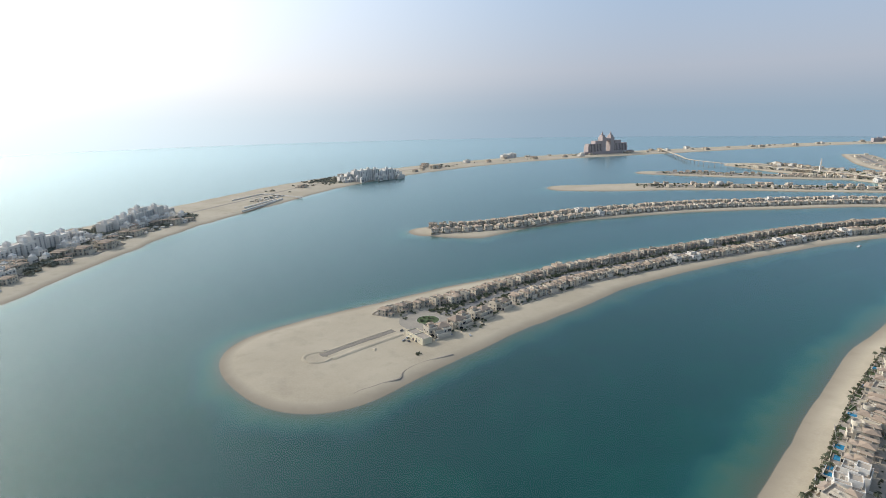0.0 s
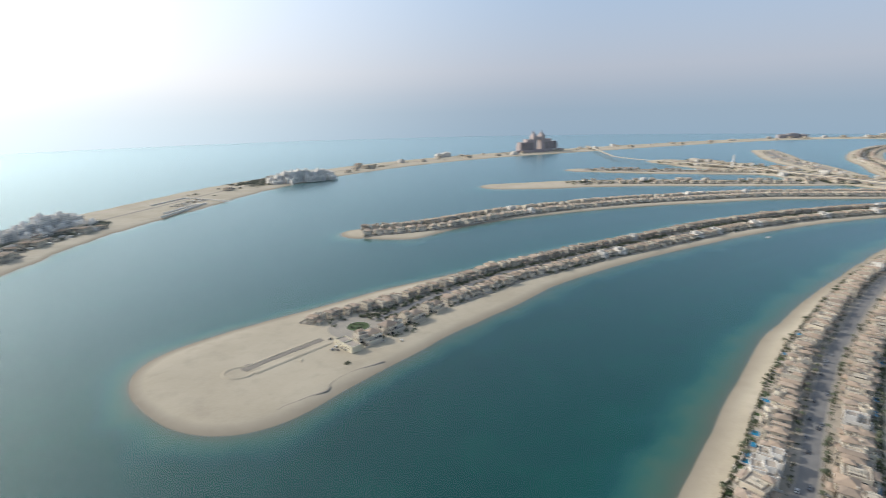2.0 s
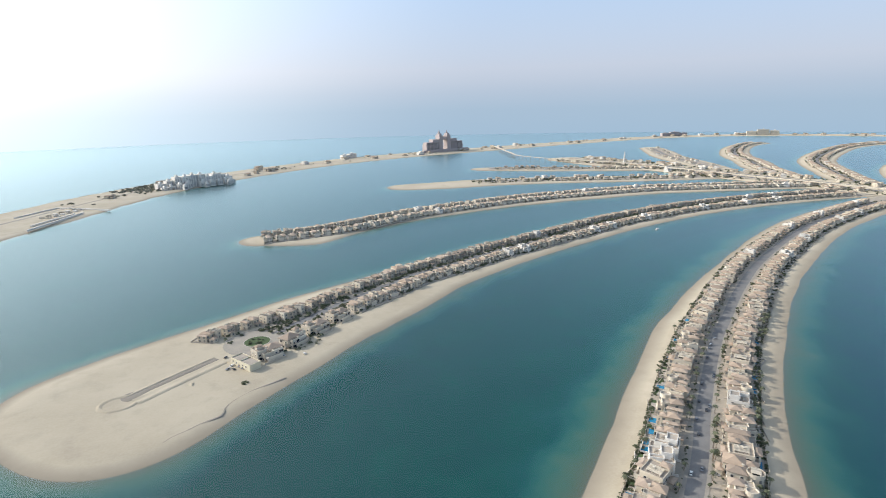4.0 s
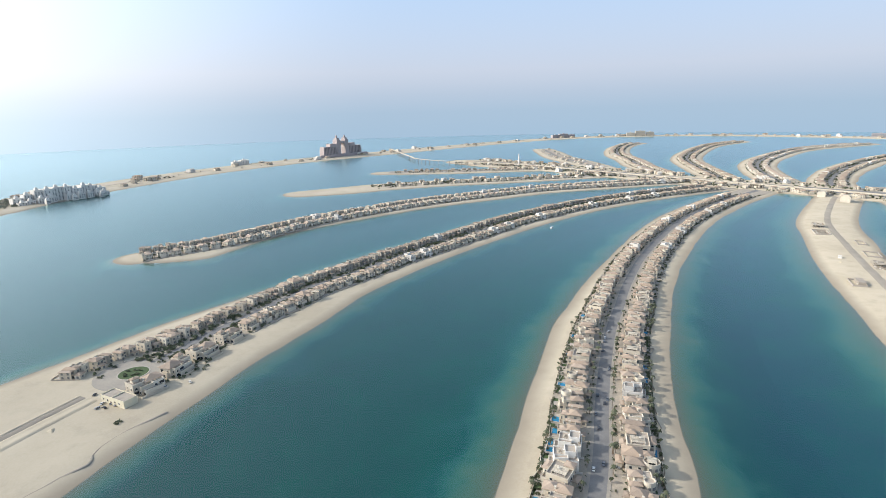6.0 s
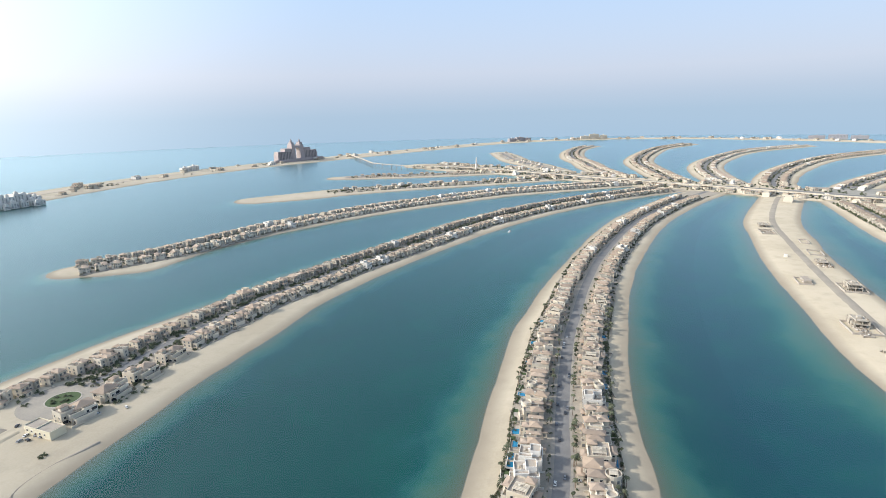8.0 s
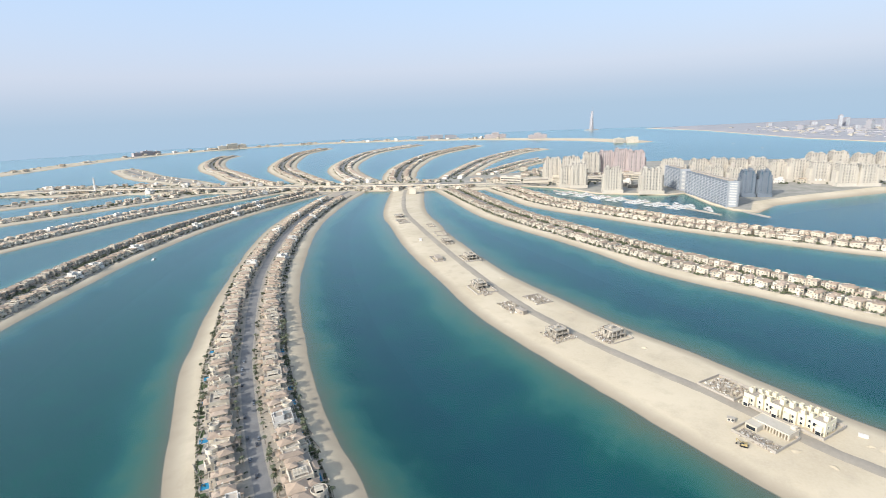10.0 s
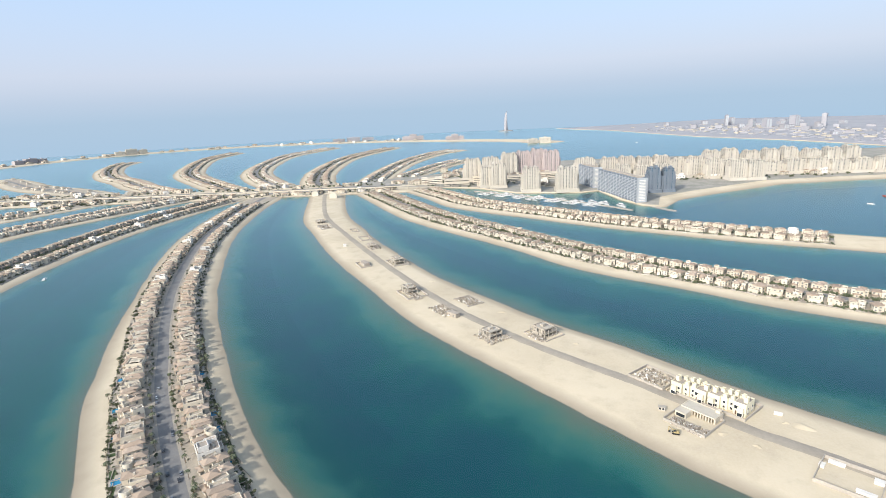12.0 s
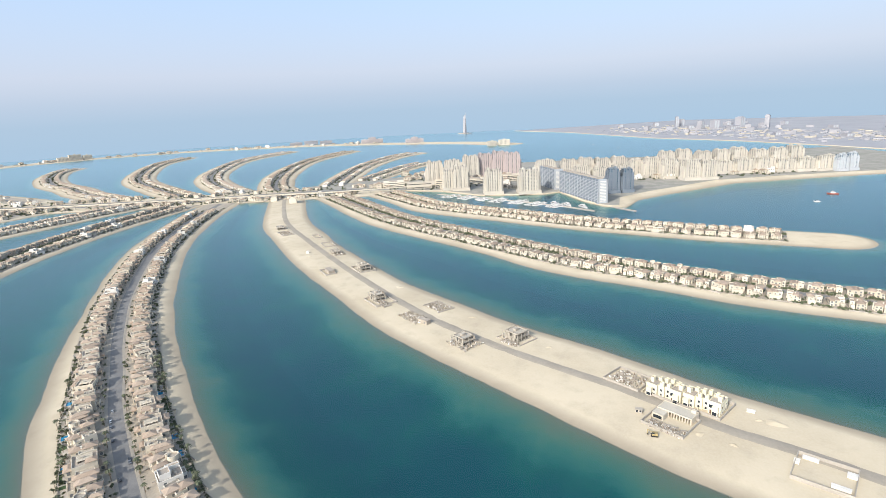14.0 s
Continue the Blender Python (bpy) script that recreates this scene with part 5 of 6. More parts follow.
PALMS = [palm(k, h) for k, h in enumerate((6.0, 7.5, 8.5, 5.0))]
TREES = [broadleaf(20 + k, h) for k, h in enumerate((5.0, 6.5, 4.2))]
for k in range(250):
    side = 1 if pick.random() < 0.38 else -1
    lat = pick.choice((pick.uniform(31.5, 36), pick.uniform(31.5, 37.5), pick.uniform(6.6, 9.0)))
    m = row_pose("d", 158 + k * 2.1 + pick.uniform(-4, 4), side, lat, 0.05, pick.uniform(0, 360))
    z = pick.uniform(0.62, 0.95)
    copy_thing((TREES if pick.random() < 0.33 else PALMS)[pick.randrange(3)], m @ Matrix.Diagonal((z, z, z, 1)))
for p in (*PALMS, *TREES):
    park(p)


# ---- elevated railway along the spine ----
RAIL = [(1572, 110), (1500, 394), (1433, 593), (1374, 895), (1313, 1185), (1260, 1478), (1219, 1731), (1122, 1933), (1043, 2102), (1014, 2262), (1038, 2381), (1118, 2749), (1177, 3008)]
rail, rs = spline(RAIL, 15.0)
rn = normals(rail)[1]
via = thing("railway_viaduct", "pale concrete elevated railway on slender piers", "viaduct")
for a, b, z, t in ((-3.6, -2.5, 14.2, 1.5), (2.5, 3.6, 14.2, 1.5), (-2.5, 2.5, 13.2, 0.5)):
    part("guide_beam" if t > 1 else "walkway", band("guide_beam", rail, rn, a, b, z, M_WALL, t), via)
PIER = Geo(M_PAVE).drum(0, 0, 1.0, -14, 11.2, 8, 0, 0.9).box(-0.9, 0.9, -4.6, 4.6, 11.2, 12.4).mesh("pier")
rd = normals(rail)[0]
for k in range(0, len(rail), 2):
    part("pier", PIER, via, at=pose(rail[k, 0], rail[k, 1], 0, 0, 0, math.degrees(math.atan2(rd[k, 1], rd[k, 0]))))
spine, ss = spline([(x, y) for x, y, _ in TRUNK_AXIS], 12.0)
sn = normals(spine)[1]
for a, b in ((-34, -20), (20, 34)):
    tagged(new("road", band("road", spine, sn, a, b, 3.12, M_ROAD)), "dual carriageway along the spine of the islands", "road", kind="structure")
rng = np.random.default_rng(17)
kit = [clump(rng, 1.0, 34) for _ in range(5)]
g, low = Geo(M_LEAF), Geo(*MIXED)
for k in range(520):
    i = rng.integers(len(spine))
    p = spine[i] + sn[i] * rng.choice((-1, 1)) * rng.uniform(36, 92) + rng.normal(size=2) * 4
    z = rng.uniform(1.8, 3.4)
    g.join(kit[rng.integers(5)], pose(p[0], p[1], 2.9, 0, 0, rng.uniform(0, 360)) @ Matrix.Diagonal((z, z, z, 1)))
for k in range(150):
    i = rng.integers(len(spine))
    p = spine[i] + sn[i] * rng.choice((-1, 1)) * rng.uniform(48, 88)
    z = rng.uniform(0.9, 1.3)
    low.join(ROW_GEO[(STYLES[rng.integers(6)], bool(rng.integers(2)))], pose(p[0], p[1], 2.95, 0, 0, rng.uniform(0, 360)) @ Matrix.Diagonal((z, z, z, 1)))
stuff("street_trees", g, "dusty green trees along the railway and roads", "trees")
stuff("villa_rows", low, "mixed low villas and shops beside the railway", "villas")
mast = thing("minaret", "slender white mosque tower with a small cap", "tower", "", pose(1258.6, 1817.2, 2.9))
part("shaft", Geo(M_WHITE).box(-3, 3, -3, 3, -1, 18).drum(0, 0, 2.4, 18, 38, 10, 0, 2.0), mast)
part("gallery", Geo(M_WHITE).drum(0, 0, 3.4, 27, 28.5, 10), mast)
part("cap", Geo(M_WHITE).drum(0, 0, 2.2, 38, 40, 10).drum(0, 0, 2.0, 40, 46, 10, 0, 0.1), mast)


# ---- apartment towers, marina and hotels ----
def facade(root, w, d, h, z0, floors, cols_x, cols_y, glass=None, name="window_column"):
    """Stacked panes, one part to a column, on all four sides."""
    fh = (h - 2.0) / floors
    def column(pw):
        g = Geo(glass or M_SHADE, M_WHITE)
        for f in range(floors):
            g.box(-pw / 2, pw / 2, -0.12, 0.14, f * fh + 0.9, f * fh + fh * 0.78 + 0.4)
        return g.mesh(name)
    mx, my = column(w / cols_x * 0.36), column(d / cols_y * 0.36)
    for k in range(cols_x):
        x = -w / 2 + (k + 0.5) * w / cols_x
        joined_part(name, mx, root, at=pose(x, -d / 2, z0 + 1, 0, 0, 0))
        joined_part(name, mx, root, at=pose(x, d / 2, z0 + 1, 0, 0, 180))
    for k in range(cols_y):
        y = -d / 2 + (k + 0.5) * d / cols_y
        joined_part(name, my, root, at=pose(-w / 2, y, z0 + 1, 0, 0, 90))
        joined_part(name, my, root, at=pose(w / 2, y, z0 + 1, 0, 0, -90))


def tower(x, y, w, d, h, turn=0.0, wall=None, label="tall cream apartment tower with stepped crown", group="apartment towers", ground=3.0, glass=None):
    """A block of flats: w runs away from the lagoon, d along the shore. Bays, ribs and a stepped crown break its outline."""
    wall = wall or M_TOWER
    root = thing("apartment_tower", label, "tower block", group, pose(x, y, ground, 0, 0, turn))
    part("shaft", Geo(wall).box(-w / 2, w / 2, -d / 2, d / 2, -1, h), root)
    for sx in (-1, 1):
        for sy in (-1, 1):
            part("corner_bay", Geo(wall).box(sx * w / 2 - 2.2, sx * w / 2 + 2.2, sy * (d / 2 - 1) - 2.6, sy * (d / 2 - 1) + 2.6, -1, h - 3), root)
    bays = max(2, round(d / 13))
    for k in range(1, bays):
        y0 = -d / 2 + k * d / bays
        for sx in (-1, 1):
            part("stair_bay", Geo(wall).box(sx * w / 2 - 1.6, sx * w / 2 + 1.6, y0 - 1.9, y0 + 1.9, -1, h + (3.2 if k % 2 else -2.0)), root)
    crown = Geo(wall).parapet(-w / 2, w / 2, -d / 2, d / 2, h, 1.4, 0.5)
    for k in range(bays):
        y0, lift = -d / 2 + (k + 0.5) * d / bays, (4.5, 2.8, 6.5)[(k + bays) % 3]
        crown.box(-w * 0.34, w * 0.34, y0 - d / bays * 0.33, y0 + d / bays * 0.33, h, h + lift)
        crown.box(-w * 0.14, w * 0.14, y0 - 2.2, y0 + 2.2, h + lift, h + lift + 2.6)
    part("crown", crown, root)
    for sy in (-1, 1):
        part("stepped_wing", Geo(wall).tray(-w * 0.4, w * 0.4, sy * d * 0.56 - 3.5, sy * d * 0.56 + 3.5, -1, h * 0.74, 1.2, 0.5), root)
    part("podium", Geo(wall).box(-w * 0.75, w * 0.75, -d * 0.66, d * 0.66, -1, 7), root)
    facade(root, w, d, h, 6, max(4, int(h / 3.6)), 3, max(3, round(d / 6.5)), glass)
    return root


AX = math.degrees(math.atan2(594 - 1169, 1422 - 1302))
for x, y, w, d, h in ((1480, 268, 28, 34, 59), (1488, 301, 26, 26, 50), (1620, 362, 28, 44, 60), (1612, 308, 28, 46, 63), (1728, 268, 30, 44, 64), (1408, 177, 26, 36, 56), (1406, 89, 28, 42, 54),
                      (1690, 41, 28, 50, 47)):
    tower(x, y, w, d, h, AX + 90)
for x, y, w, d, h in ((1752, 226, 34, 40, 66), (1742, 182, 34, 36, 72), (1738, 142, 36, 44, 68)):
    tower(x, y, w, d, h, AX + 90, M_PINK, "salmon pink apartment block with stepped top")
for k in range(8):           # the long row of shore apartments: towers that stand in one wall of lower blocks
    t = k / 7
    tower(1695 + 10 * math.sin(k * 2.0), -298 - 340 * t, 30, 34, 59 + 3 * math.sin(k * 2.1), AX + 90, None, "cream shore apartment tower with stepped top", "shore apartments")
for k in range(9):
    t = k / 8
    tower(1662 + 16 * t, -285 - 425 * t, 24, 46, 33 + 3 * math.sin(k * 1.7), AX + 90, None, "long cream apartment block with ribbed front", "shore apartments")
for x, y, d, h in ((1566, -372, 36, 44), (1560, -330, 36, 47), (1600, -286, 36, 47), (1632, -246, 38, 49), (1650, -206, 30, 44)):
    tower(x, y, 26, d, h, AX + 90, None, "cream beachfront apartment block with tall ribs", "shore apartments")
for x, y, d, h in ((1720, -28, 40, 43), (1706, -76, 38, 47), (1700, -122, 38, 45), (1698, -168, 38, 48), (1640, -60, 36, 30), (1636, -112, 36, 27), (1630, -160, 36, 31)):
    tower(x, y, 28, d, h, AX + 90, None, "cream apartment block among lower terraces", "shore apartments")
for x, y, h in ((1658, -736, 38), (1664, -764, 41)):
    tower(x, y, 20, 20, h, AX + 90, M_BALCONY, "pale grey apartment tower", "apartment towers", glass=M_BLUEGLASS)


def slab_block(x0, y0, x1, y1, depth, h, floors, bays):
    w = math.hypot(x1 - x0, y1 - y0)
    root = thing("slab_apartment_block", "long grey-blue apartment block with banded balconies and white end wall", "apartment block", "", pose((x0 + x1) / 2, (y0 + y1) / 2, 3.0, 0, 0, math.degrees(math.atan2(y1 - y0, x1 - x0))))
    part("body", Geo(M_SLATE).box(-w / 2, w / 2, -depth / 2, depth / 2, -1, h), root)
    for f in range(floors):
        z = 4 + f * (h - 5) / floors
        for s in (-1, 1):
            part("balcony_band", Geo(M_BALCONY).box(-w / 2, w / 2, s * depth / 2 - 0.8, s * depth / 2 + 0.8, z, z + 0.9), root)
    for b in range(bays + 1):
        x = -w / 2 + b * w / bays
        for s in (-1, 1):
            part("divider", Geo(M_BALCONY).box(x - 0.4, x + 0.4, s * depth / 2 - 1.0, s * depth / 2 + 1.0, 0, h + 0.6), root)
    for s in (-1, 1):
        part("end_wall", Geo(M_BALCONY).box(s * w / 2 - 0.4, s * w / 2 + 0.4, -depth / 2 - 2, depth / 2 + 2, -1, h + 1.5), root)
        for f in range(floors):
            part("end_band", Geo(M_WHITE).box(s * w / 2 - 0.7, s * w / 2 + 0.7, -depth / 2 + 3, depth / 2 - 3, 4 + f * (h - 5) / floors, 5.4 + f * (h - 5) / floors), root)
    part("roof", Geo(M_SLATE, M_TERR).box(-w / 2, w / 2, -depth / 2 - 1, depth / 2 + 1, h, h + 0.8).box(-w * 0.45, w * 0.45, -depth * 0.25, depth * 0.25, h + 0.8, h + 3.2, 1), root)
    return root


slab_block(1420, 4, 1238, -67, 20, 50, 14, 14)
slab_block(1530, 49, 1445, 15, 20, 50, 14, 6)
for x, y, w, h in ((1380, -107, 26, 52), (1384, -139, 22, 50)):
    tower(x, y, w, 22, h, AX + 90, M_SLATE, "grey-blue tower with tall blue glazing", "apartment towers", glass=M_BLUEGLASS)
for x, y, w, d, h, t in ((1540, 394, 70, 30, 14, 0), (1578, 324, 60, 34, 16, 0), (1607, 242, 80, 40, 12, 0), (1571, 476, 60, 40, 15, 5), (1491, 171, 60, 16, 8, 20), (1479, 121, 50, 14, 8, -10), (1657, 150, 70, 36, 14, 0), (1613, 79, 60, 30, 12, 0)):
    root = thing("low_rise_block", "low pale block with flat roof beside the marina", "building", "low blocks", pose(x, y, 3.0, 0, 0, AX + t))
    part("body", Geo(M_WALL).box(-w / 2, w / 2, -d / 2, d / 2, -1, h).parapet(-w / 2, w / 2, -d / 2, d / 2, h, 1.2, 0.5), root)
    part("roof_plant", Geo(M_CONC).box(-w / 5, w / 6, -d / 5, d / 4, h, h + 3), root)
    for k in range(3):
        part("glazing_band", Geo(M_GLASS).box(-w / 2 + 2, w / 2 - 2, -d / 2 - 0.15, d / 2 + 0.15, 1.5 + k * h / 3, 3.2 + k * h / 3), root)


def yacht(size):
    root = thing("motor_yacht", "white motor yacht moored in the marina", "yacht", "moored yachts")
    n, prof = 5, ((-0.5, 0.13), (-0.1, 0.15), (0.2, 0.13), (0.4, 0.07), (0.52, 0.005))
    hull = Geo(M_HULL)
    v = [(a * size, sgn * b * size * k, z) for a, b in prof for z, k in ((-0.5, 0.7), (0.09 * size, 1.0)) for sgn in (-1, 1)]
    f = []
    for j in range(n - 1):
        o = 4 * j
        f += [(o, o + 4, o + 6, o + 2), (o + 1, o + 3, o + 7, o + 5), (o + 2, o + 6, o + 7, o + 3)]
    hull.add(v, f + [(0, 2, 3, 1)])
    part("hull", hull, root)
    part("cabin", Geo(M_HULL, M_GLASS).box(-0.32 * size, 0.18 * size, -0.1 * size, 0.1 * size, 0.09 * size, 0.17 * size).box(-0.3 * size, 0.19 * size, -0.103 * size, 0.103 * size, 0.115 * size, 0.15 * size, 1), root)
    part("flybridge", Geo(M_HULL).box(-0.25 * size, 0.05 * size, -0.08 * size, 0.08 * size, 0.17 * size, 0.215 * size), root)
    return root


YACHTS = [yacht(12), yacht(17), yacht(30)]
for k in range(7):
    mid = Vector((1392 - 26 * k, 282 - 42 * k, 0))
    d = Vector((0.85, -0.53, 0))
    pon = thing("pontoon", "pale floating pontoon with moored yachts", "pontoon", "marina pontoons", pose(*mid, 0, 0, math.degrees(math.atan2(d.y, d.x))))
    part("deck", Geo(M_PAVE).box(-26, 26, -1.1, 1.1, -0.6, 0.6), pon)
    for j in range(6):
        for sgn in (-1, 1):
            if pick.random() < 0.2:
                continue
            q = mid + d * (-21 + 8.4 * j) + Vector((-d.y, d.x, 0)) * sgn * 9
            copy_thing(YACHTS[0 if pick.random() < 0.7 else 1], pose(q.x, q.y, 0, 0, 0, math.degrees(math.atan2(d.y, d.x)) + 90 * sgn))
for x, y, h in ((1253, 33, 200), (1236, 5, 200), (1210, -25, 205)):
    copy_thing(YACHTS[2], pose(x, y, 0, 0, 0, h))
for y in YACHTS:
    park(y)
mole, _ = spline([(1431, 324), (1370, 225), (1295, 110), (1222, 13), (1167, -43)], 10.0)
tagged(new("marina_mole", band("marina_mole", mole, normals(mole)[1], -1.6, 1.6, 1.4, M_PAVE, 3.0)), "narrow pale breakwater wall round the marina", "breakwater", kind="structure")
jet = thing("jetty", "narrow stone jetty running out from the beach", "jetty", "", pose(1182.9, -102.1, 0, 0, 0, 39))
part("deck", Geo(M_PAVE).box(-32, 32, -1.5, 1.5, -2, 1.3), jet)


def resort(x, y, turn, wings, wall, label, ground=3.2, group="resort hotels"):
    """A hotel of stepped wings: each is offset, width, depth, height."""
    root = thing("resort_hotel", label, "hotel", group, pose(x, y, ground, 0, 0, turn))
    for ox, oy, w, d, h in wings:
        g = Geo(wall, M_GLASS)
        g.box(ox - w / 2, ox + w / 2, oy - d / 2, oy + d / 2, -2, h).parapet(ox - w / 2, ox + w / 2, oy - d / 2, oy + d / 2, h, 1.2, 0.6)
        wing = part("wing", g, root)
        n = max(3, int(w / 7))
        for k in range(n):
            c = Geo(M_SHADE)
            for f in range(max(2, int(h / 3.7))):
                c.box(-1.5, 1.5, -0.2, 0.2, 1.2 + f * 3.6, 3.3 + f * 3.6)
            joined_part("window_column", c, wing, at=pose(ox - w / 2 + (k + 0.5) * w / n, oy - d / 2, 0))
        part("roof_turret", Geo(wall).box(ox - 4, ox + 4, oy - 4, oy + 4, h, h + 5).add([(ox - 4, oy - 4, h + 5), (ox + 4, oy - 4, h + 5), (ox + 4, oy + 4, h + 5), (ox - 4, oy + 4, h + 5), (ox, oy, h + 9)],
             [(0, 1, 4), (1, 2, 4), (2, 3, 4), (3, 0, 4)]), wing)
    return root


# landmark hotel at the head of the breakwater
big = thing("landmark_hotel", "huge salmon pink hotel with twin towers and a central arch", "hotel", "", pose(828.4, 2813.7, 3.2, 0, 0, 22))
for s in (-1, 1):
    part("wing", Geo(M_PINK).box(s * 75 - 45, s * 75 + 45, -16, 16, -2, 52).box(s * 105 - 18, s * 105 + 18, -18, 18, -2, 40).box(s * 60 - 20, s * 60 + 20, -18, 18, 52, 66), big)
    t = part("tower", Geo(M_PINK).box(s * 26 - 11, s * 26 + 11, -18, 18, -2, 84).box(s * 26 - 8, s * 26 + 8, -12, 12, 84, 94), big)
    part("spire", Geo(M_PINK).drum(s * 26, 0, 6, 94, 100, 10).drum(s * 26, 0, 5, 100, 112, 10, 0, 0.3), t)
    for k in range(9):
        c = Geo(M_GLASS)
        for f in range(13):
            c.box(-2.2, 2.2, -0.3, 0.3, 3 + f * 3.7, 5.4 + f * 3.7)
        joined_part("window_column", c, big, at=pose(s * (36 + k * 9.5), -16 if k < 6 else -18.1, 0))
arch = Geo(M_PINK)
for k in range(12):
    a0, a1 = math.pi * k / 12, math.pi * (k + 1) / 12
    q = [(15.0 * math.cos(a), 52 + 16 * math.sin(a)) for a in (a0, a1)]
    arch.add([(q[0][0], y, q[0][1]) for y in (-14, 14)] + [(q[1][0], y, q[1][1]) for y in (-14, 14)] + [(q[0][0], y, 78) for y in (-14, 14)] + [(q[1][0], y, 78) for y in (-14, 14)],
             [(0, 2, 3, 1), (0, 4, 6, 2), (1, 3, 7, 5), (4, 5, 7, 6)])
part("arch", arch, big)
part("podium", Geo(M_PINK).box(-150, 150, -30, -16, -2, 14), big)


def cascade(seed, long, deep, high):
    """Wings of a sprawling hotel: a stepped ridge behind, lower wings and pavilions before it."""
    rng, wings = random.Random(seed), []
    n = int(long / 22)
    for k in range(n):
        t = (k + 0.5) / n
        h = high * (0.42 + 0.58 * math.sin(math.pi * t) ** 0.8) * rng.uniform(0.78, 1.08)
        wings.append((-long / 2 + long * t, deep * 0.3 + rng.uniform(-7, 7), rng.uniform(20, 27), rng.uniform(20, 30), h))
        if rng.random() < 0.75:
            wings.append((-long / 2 + long * t + rng.uniform(-6, 6), -deep * 0.15 + rng.uniform(-8, 8), rng.uniform(14, 22), rng.uniform(14, 22), h * rng.uniform(0.35, 0.55)))
        if rng.random() < 0.5:
            wings.append((-long / 2 + long * t + rng.uniform(-8, 8), -deep * 0.55 + rng.uniform(-6, 6), rng.uniform(9, 16), rng.uniform(8, 14), rng.uniform(5, 9)))
    return wings


# white walls and pale panes here stand for haze over the backlit fronts
resort(-250, 1845, 33, cascade(1, 235, 60, 36), M_WHITE, "stepped pale resort hotel among trees")
resort(-628, 1105, 80, cascade(2, 200, 60, 33), M_WHITE, "sprawling resort hotel with stepped wings among palms")
resort(-672, 868, 86, cascade(3, 210, 64, 30), M_WHITE, "long resort hotel with stepped wings behind palms")
resort(305.0, 2642.9, 25, [(-20, 0, 36, 22, 16), (20, 0, 40, 22, 20)], M_WHITE, "low white hotel on the breakwater")
resort(3950.6, 1708.5, -65, [(-110, 0, 90, 26, 18), (0, 0, 100, 30, 24), (110, 0, 90, 26, 18)], M_HAZED, "long far hotel on the breakwater, haze put into its colour")
resort(3778.0, 1183.0, -68, [(-50, 0, 50, 26, 26), (0, 0, 50, 30, 38), (50, 0, 50, 26, 26)], M_HAZED_PINK, "far pink hotel with a raised centre, greyed by painted haze")
resort(3631.9, 847.9, -70, [(-40, 0, 40, 26, 24), (0, 0, 44, 30, 36), (40, 0, 40, 26, 24)], M_HAZED_PINK, "far pink hotel with a raised centre, greyed by painted haze")
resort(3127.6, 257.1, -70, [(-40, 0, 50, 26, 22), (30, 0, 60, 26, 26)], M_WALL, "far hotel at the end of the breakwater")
resort(2666.8, 3292.5, -5, [(-60, 0, 60, 26, 22), (10, 0, 70, 26, 28), (80, 0, 50, 26, 20)], M_HAZED_PINK, "far reddish hotel on the breakwater, greyed by painted haze")
resort(3166.8, 3021.8, -35, [(-60, 0, 60, 26, 24), (10, 0, 70, 26, 36), (80, 0, 50, 26, 28)], M_WALL, "far hotel with stepped wings")
cres, cs = spline([(x, y) for x, y, _ in CRESCENT], 20.0)
cn = normals(cres)[1]
g, low = Geo(M_HAZED_SCRUB), Geo(*MIXED)
rng = np.random.default_rng(23)
for k in range(1900):
    s = rng.choice((rng.uniform(700, 1650), rng.uniform(1000, 1640), rng.uniform(2230, 2620), rng.uniform(1950, 8500)))
    dense = noise.noise((s / 130.0, 3.1, 0))
    if s > 2620 and dense < 0.05:
        continue
    i = min(len(cs) - 1, int(np.searchsorted(cs, s)))
    p = cres[i] + cn[i] * rng.uniform(-62, 75) + rng.normal(size=2) * 8
    z = rng.uniform(2.2, 5.0) * (1.25 if s < 1900 else 0.85)
    g.join(kit[rng.integers(5)], pose(p[0], p[1], 3.0, 0, 0, rng.uniform(0, 360)) @ Matrix.Diagonal((z * 1.3, z * 1.3, z, 1)))
for k in range(230):
    s = rng.choice((rng.uniform(650, 1640), rng.uniform(2100, 8500)))
    i = min(len(cs) - 1, int(np.searchsorted(cs, s)))
    p = cres[i] + cn[i] * rng.uniform(-78, 70)
    z = rng.uniform(0.8, 1.7)
    low.join(ROW_GEO[(STYLES[rng.integers(6)], bool(rng.integers(2)))], pose(p[0], p[1], 3.2, 0, 0, math.degrees(math.atan2(cn[i, 1], cn[i, 0])) + 90 * rng.integers(4)) @ Matrix.Diagonal((z * 1.2, z * 1.2, z, 1)))
stuff("breakwater_trees", g, "trees and scrub on the breakwater island, haze painted into the leaves", "trees")
stuff("villa_rows", low, "small hazy buildings scattered on the breakwater", "buildings")
cabins = Geo(M_WHITE, M_WALL)
for s0, rows, lat0 in ((850, 3, -70), (980, 2, -80), (1330, 3, -66), (1460, 2, -72), (1850, 2, -60)):
    for r in range(rows):
        for k in range(9):
            i = min(len(cs) - 1, int(np.searchsorted(cs, s0 + k * 14)))
            p = cres[i] + cn[i] * (lat0 + 17 * r + rng.normal())
            cabins.box(-4.5, 4.5, -3, 3, 2.5, 6.4, int(rng.random() < 0.4), math.atan2(cn[i, 1], cn[i, 0]), (p[0], p[1]))
stuff("beach_cabins", cabins, "rows of small white cabins along the breakwater beach", "cabins")
ci = (cs > 200) & (cs < 8600)
tagged(new("road", band("road", cres[ci], cn[ci], -8, 2, 3.3, M_SANDROAD)), "sandy road along the breakwater", "road", kind="structure")
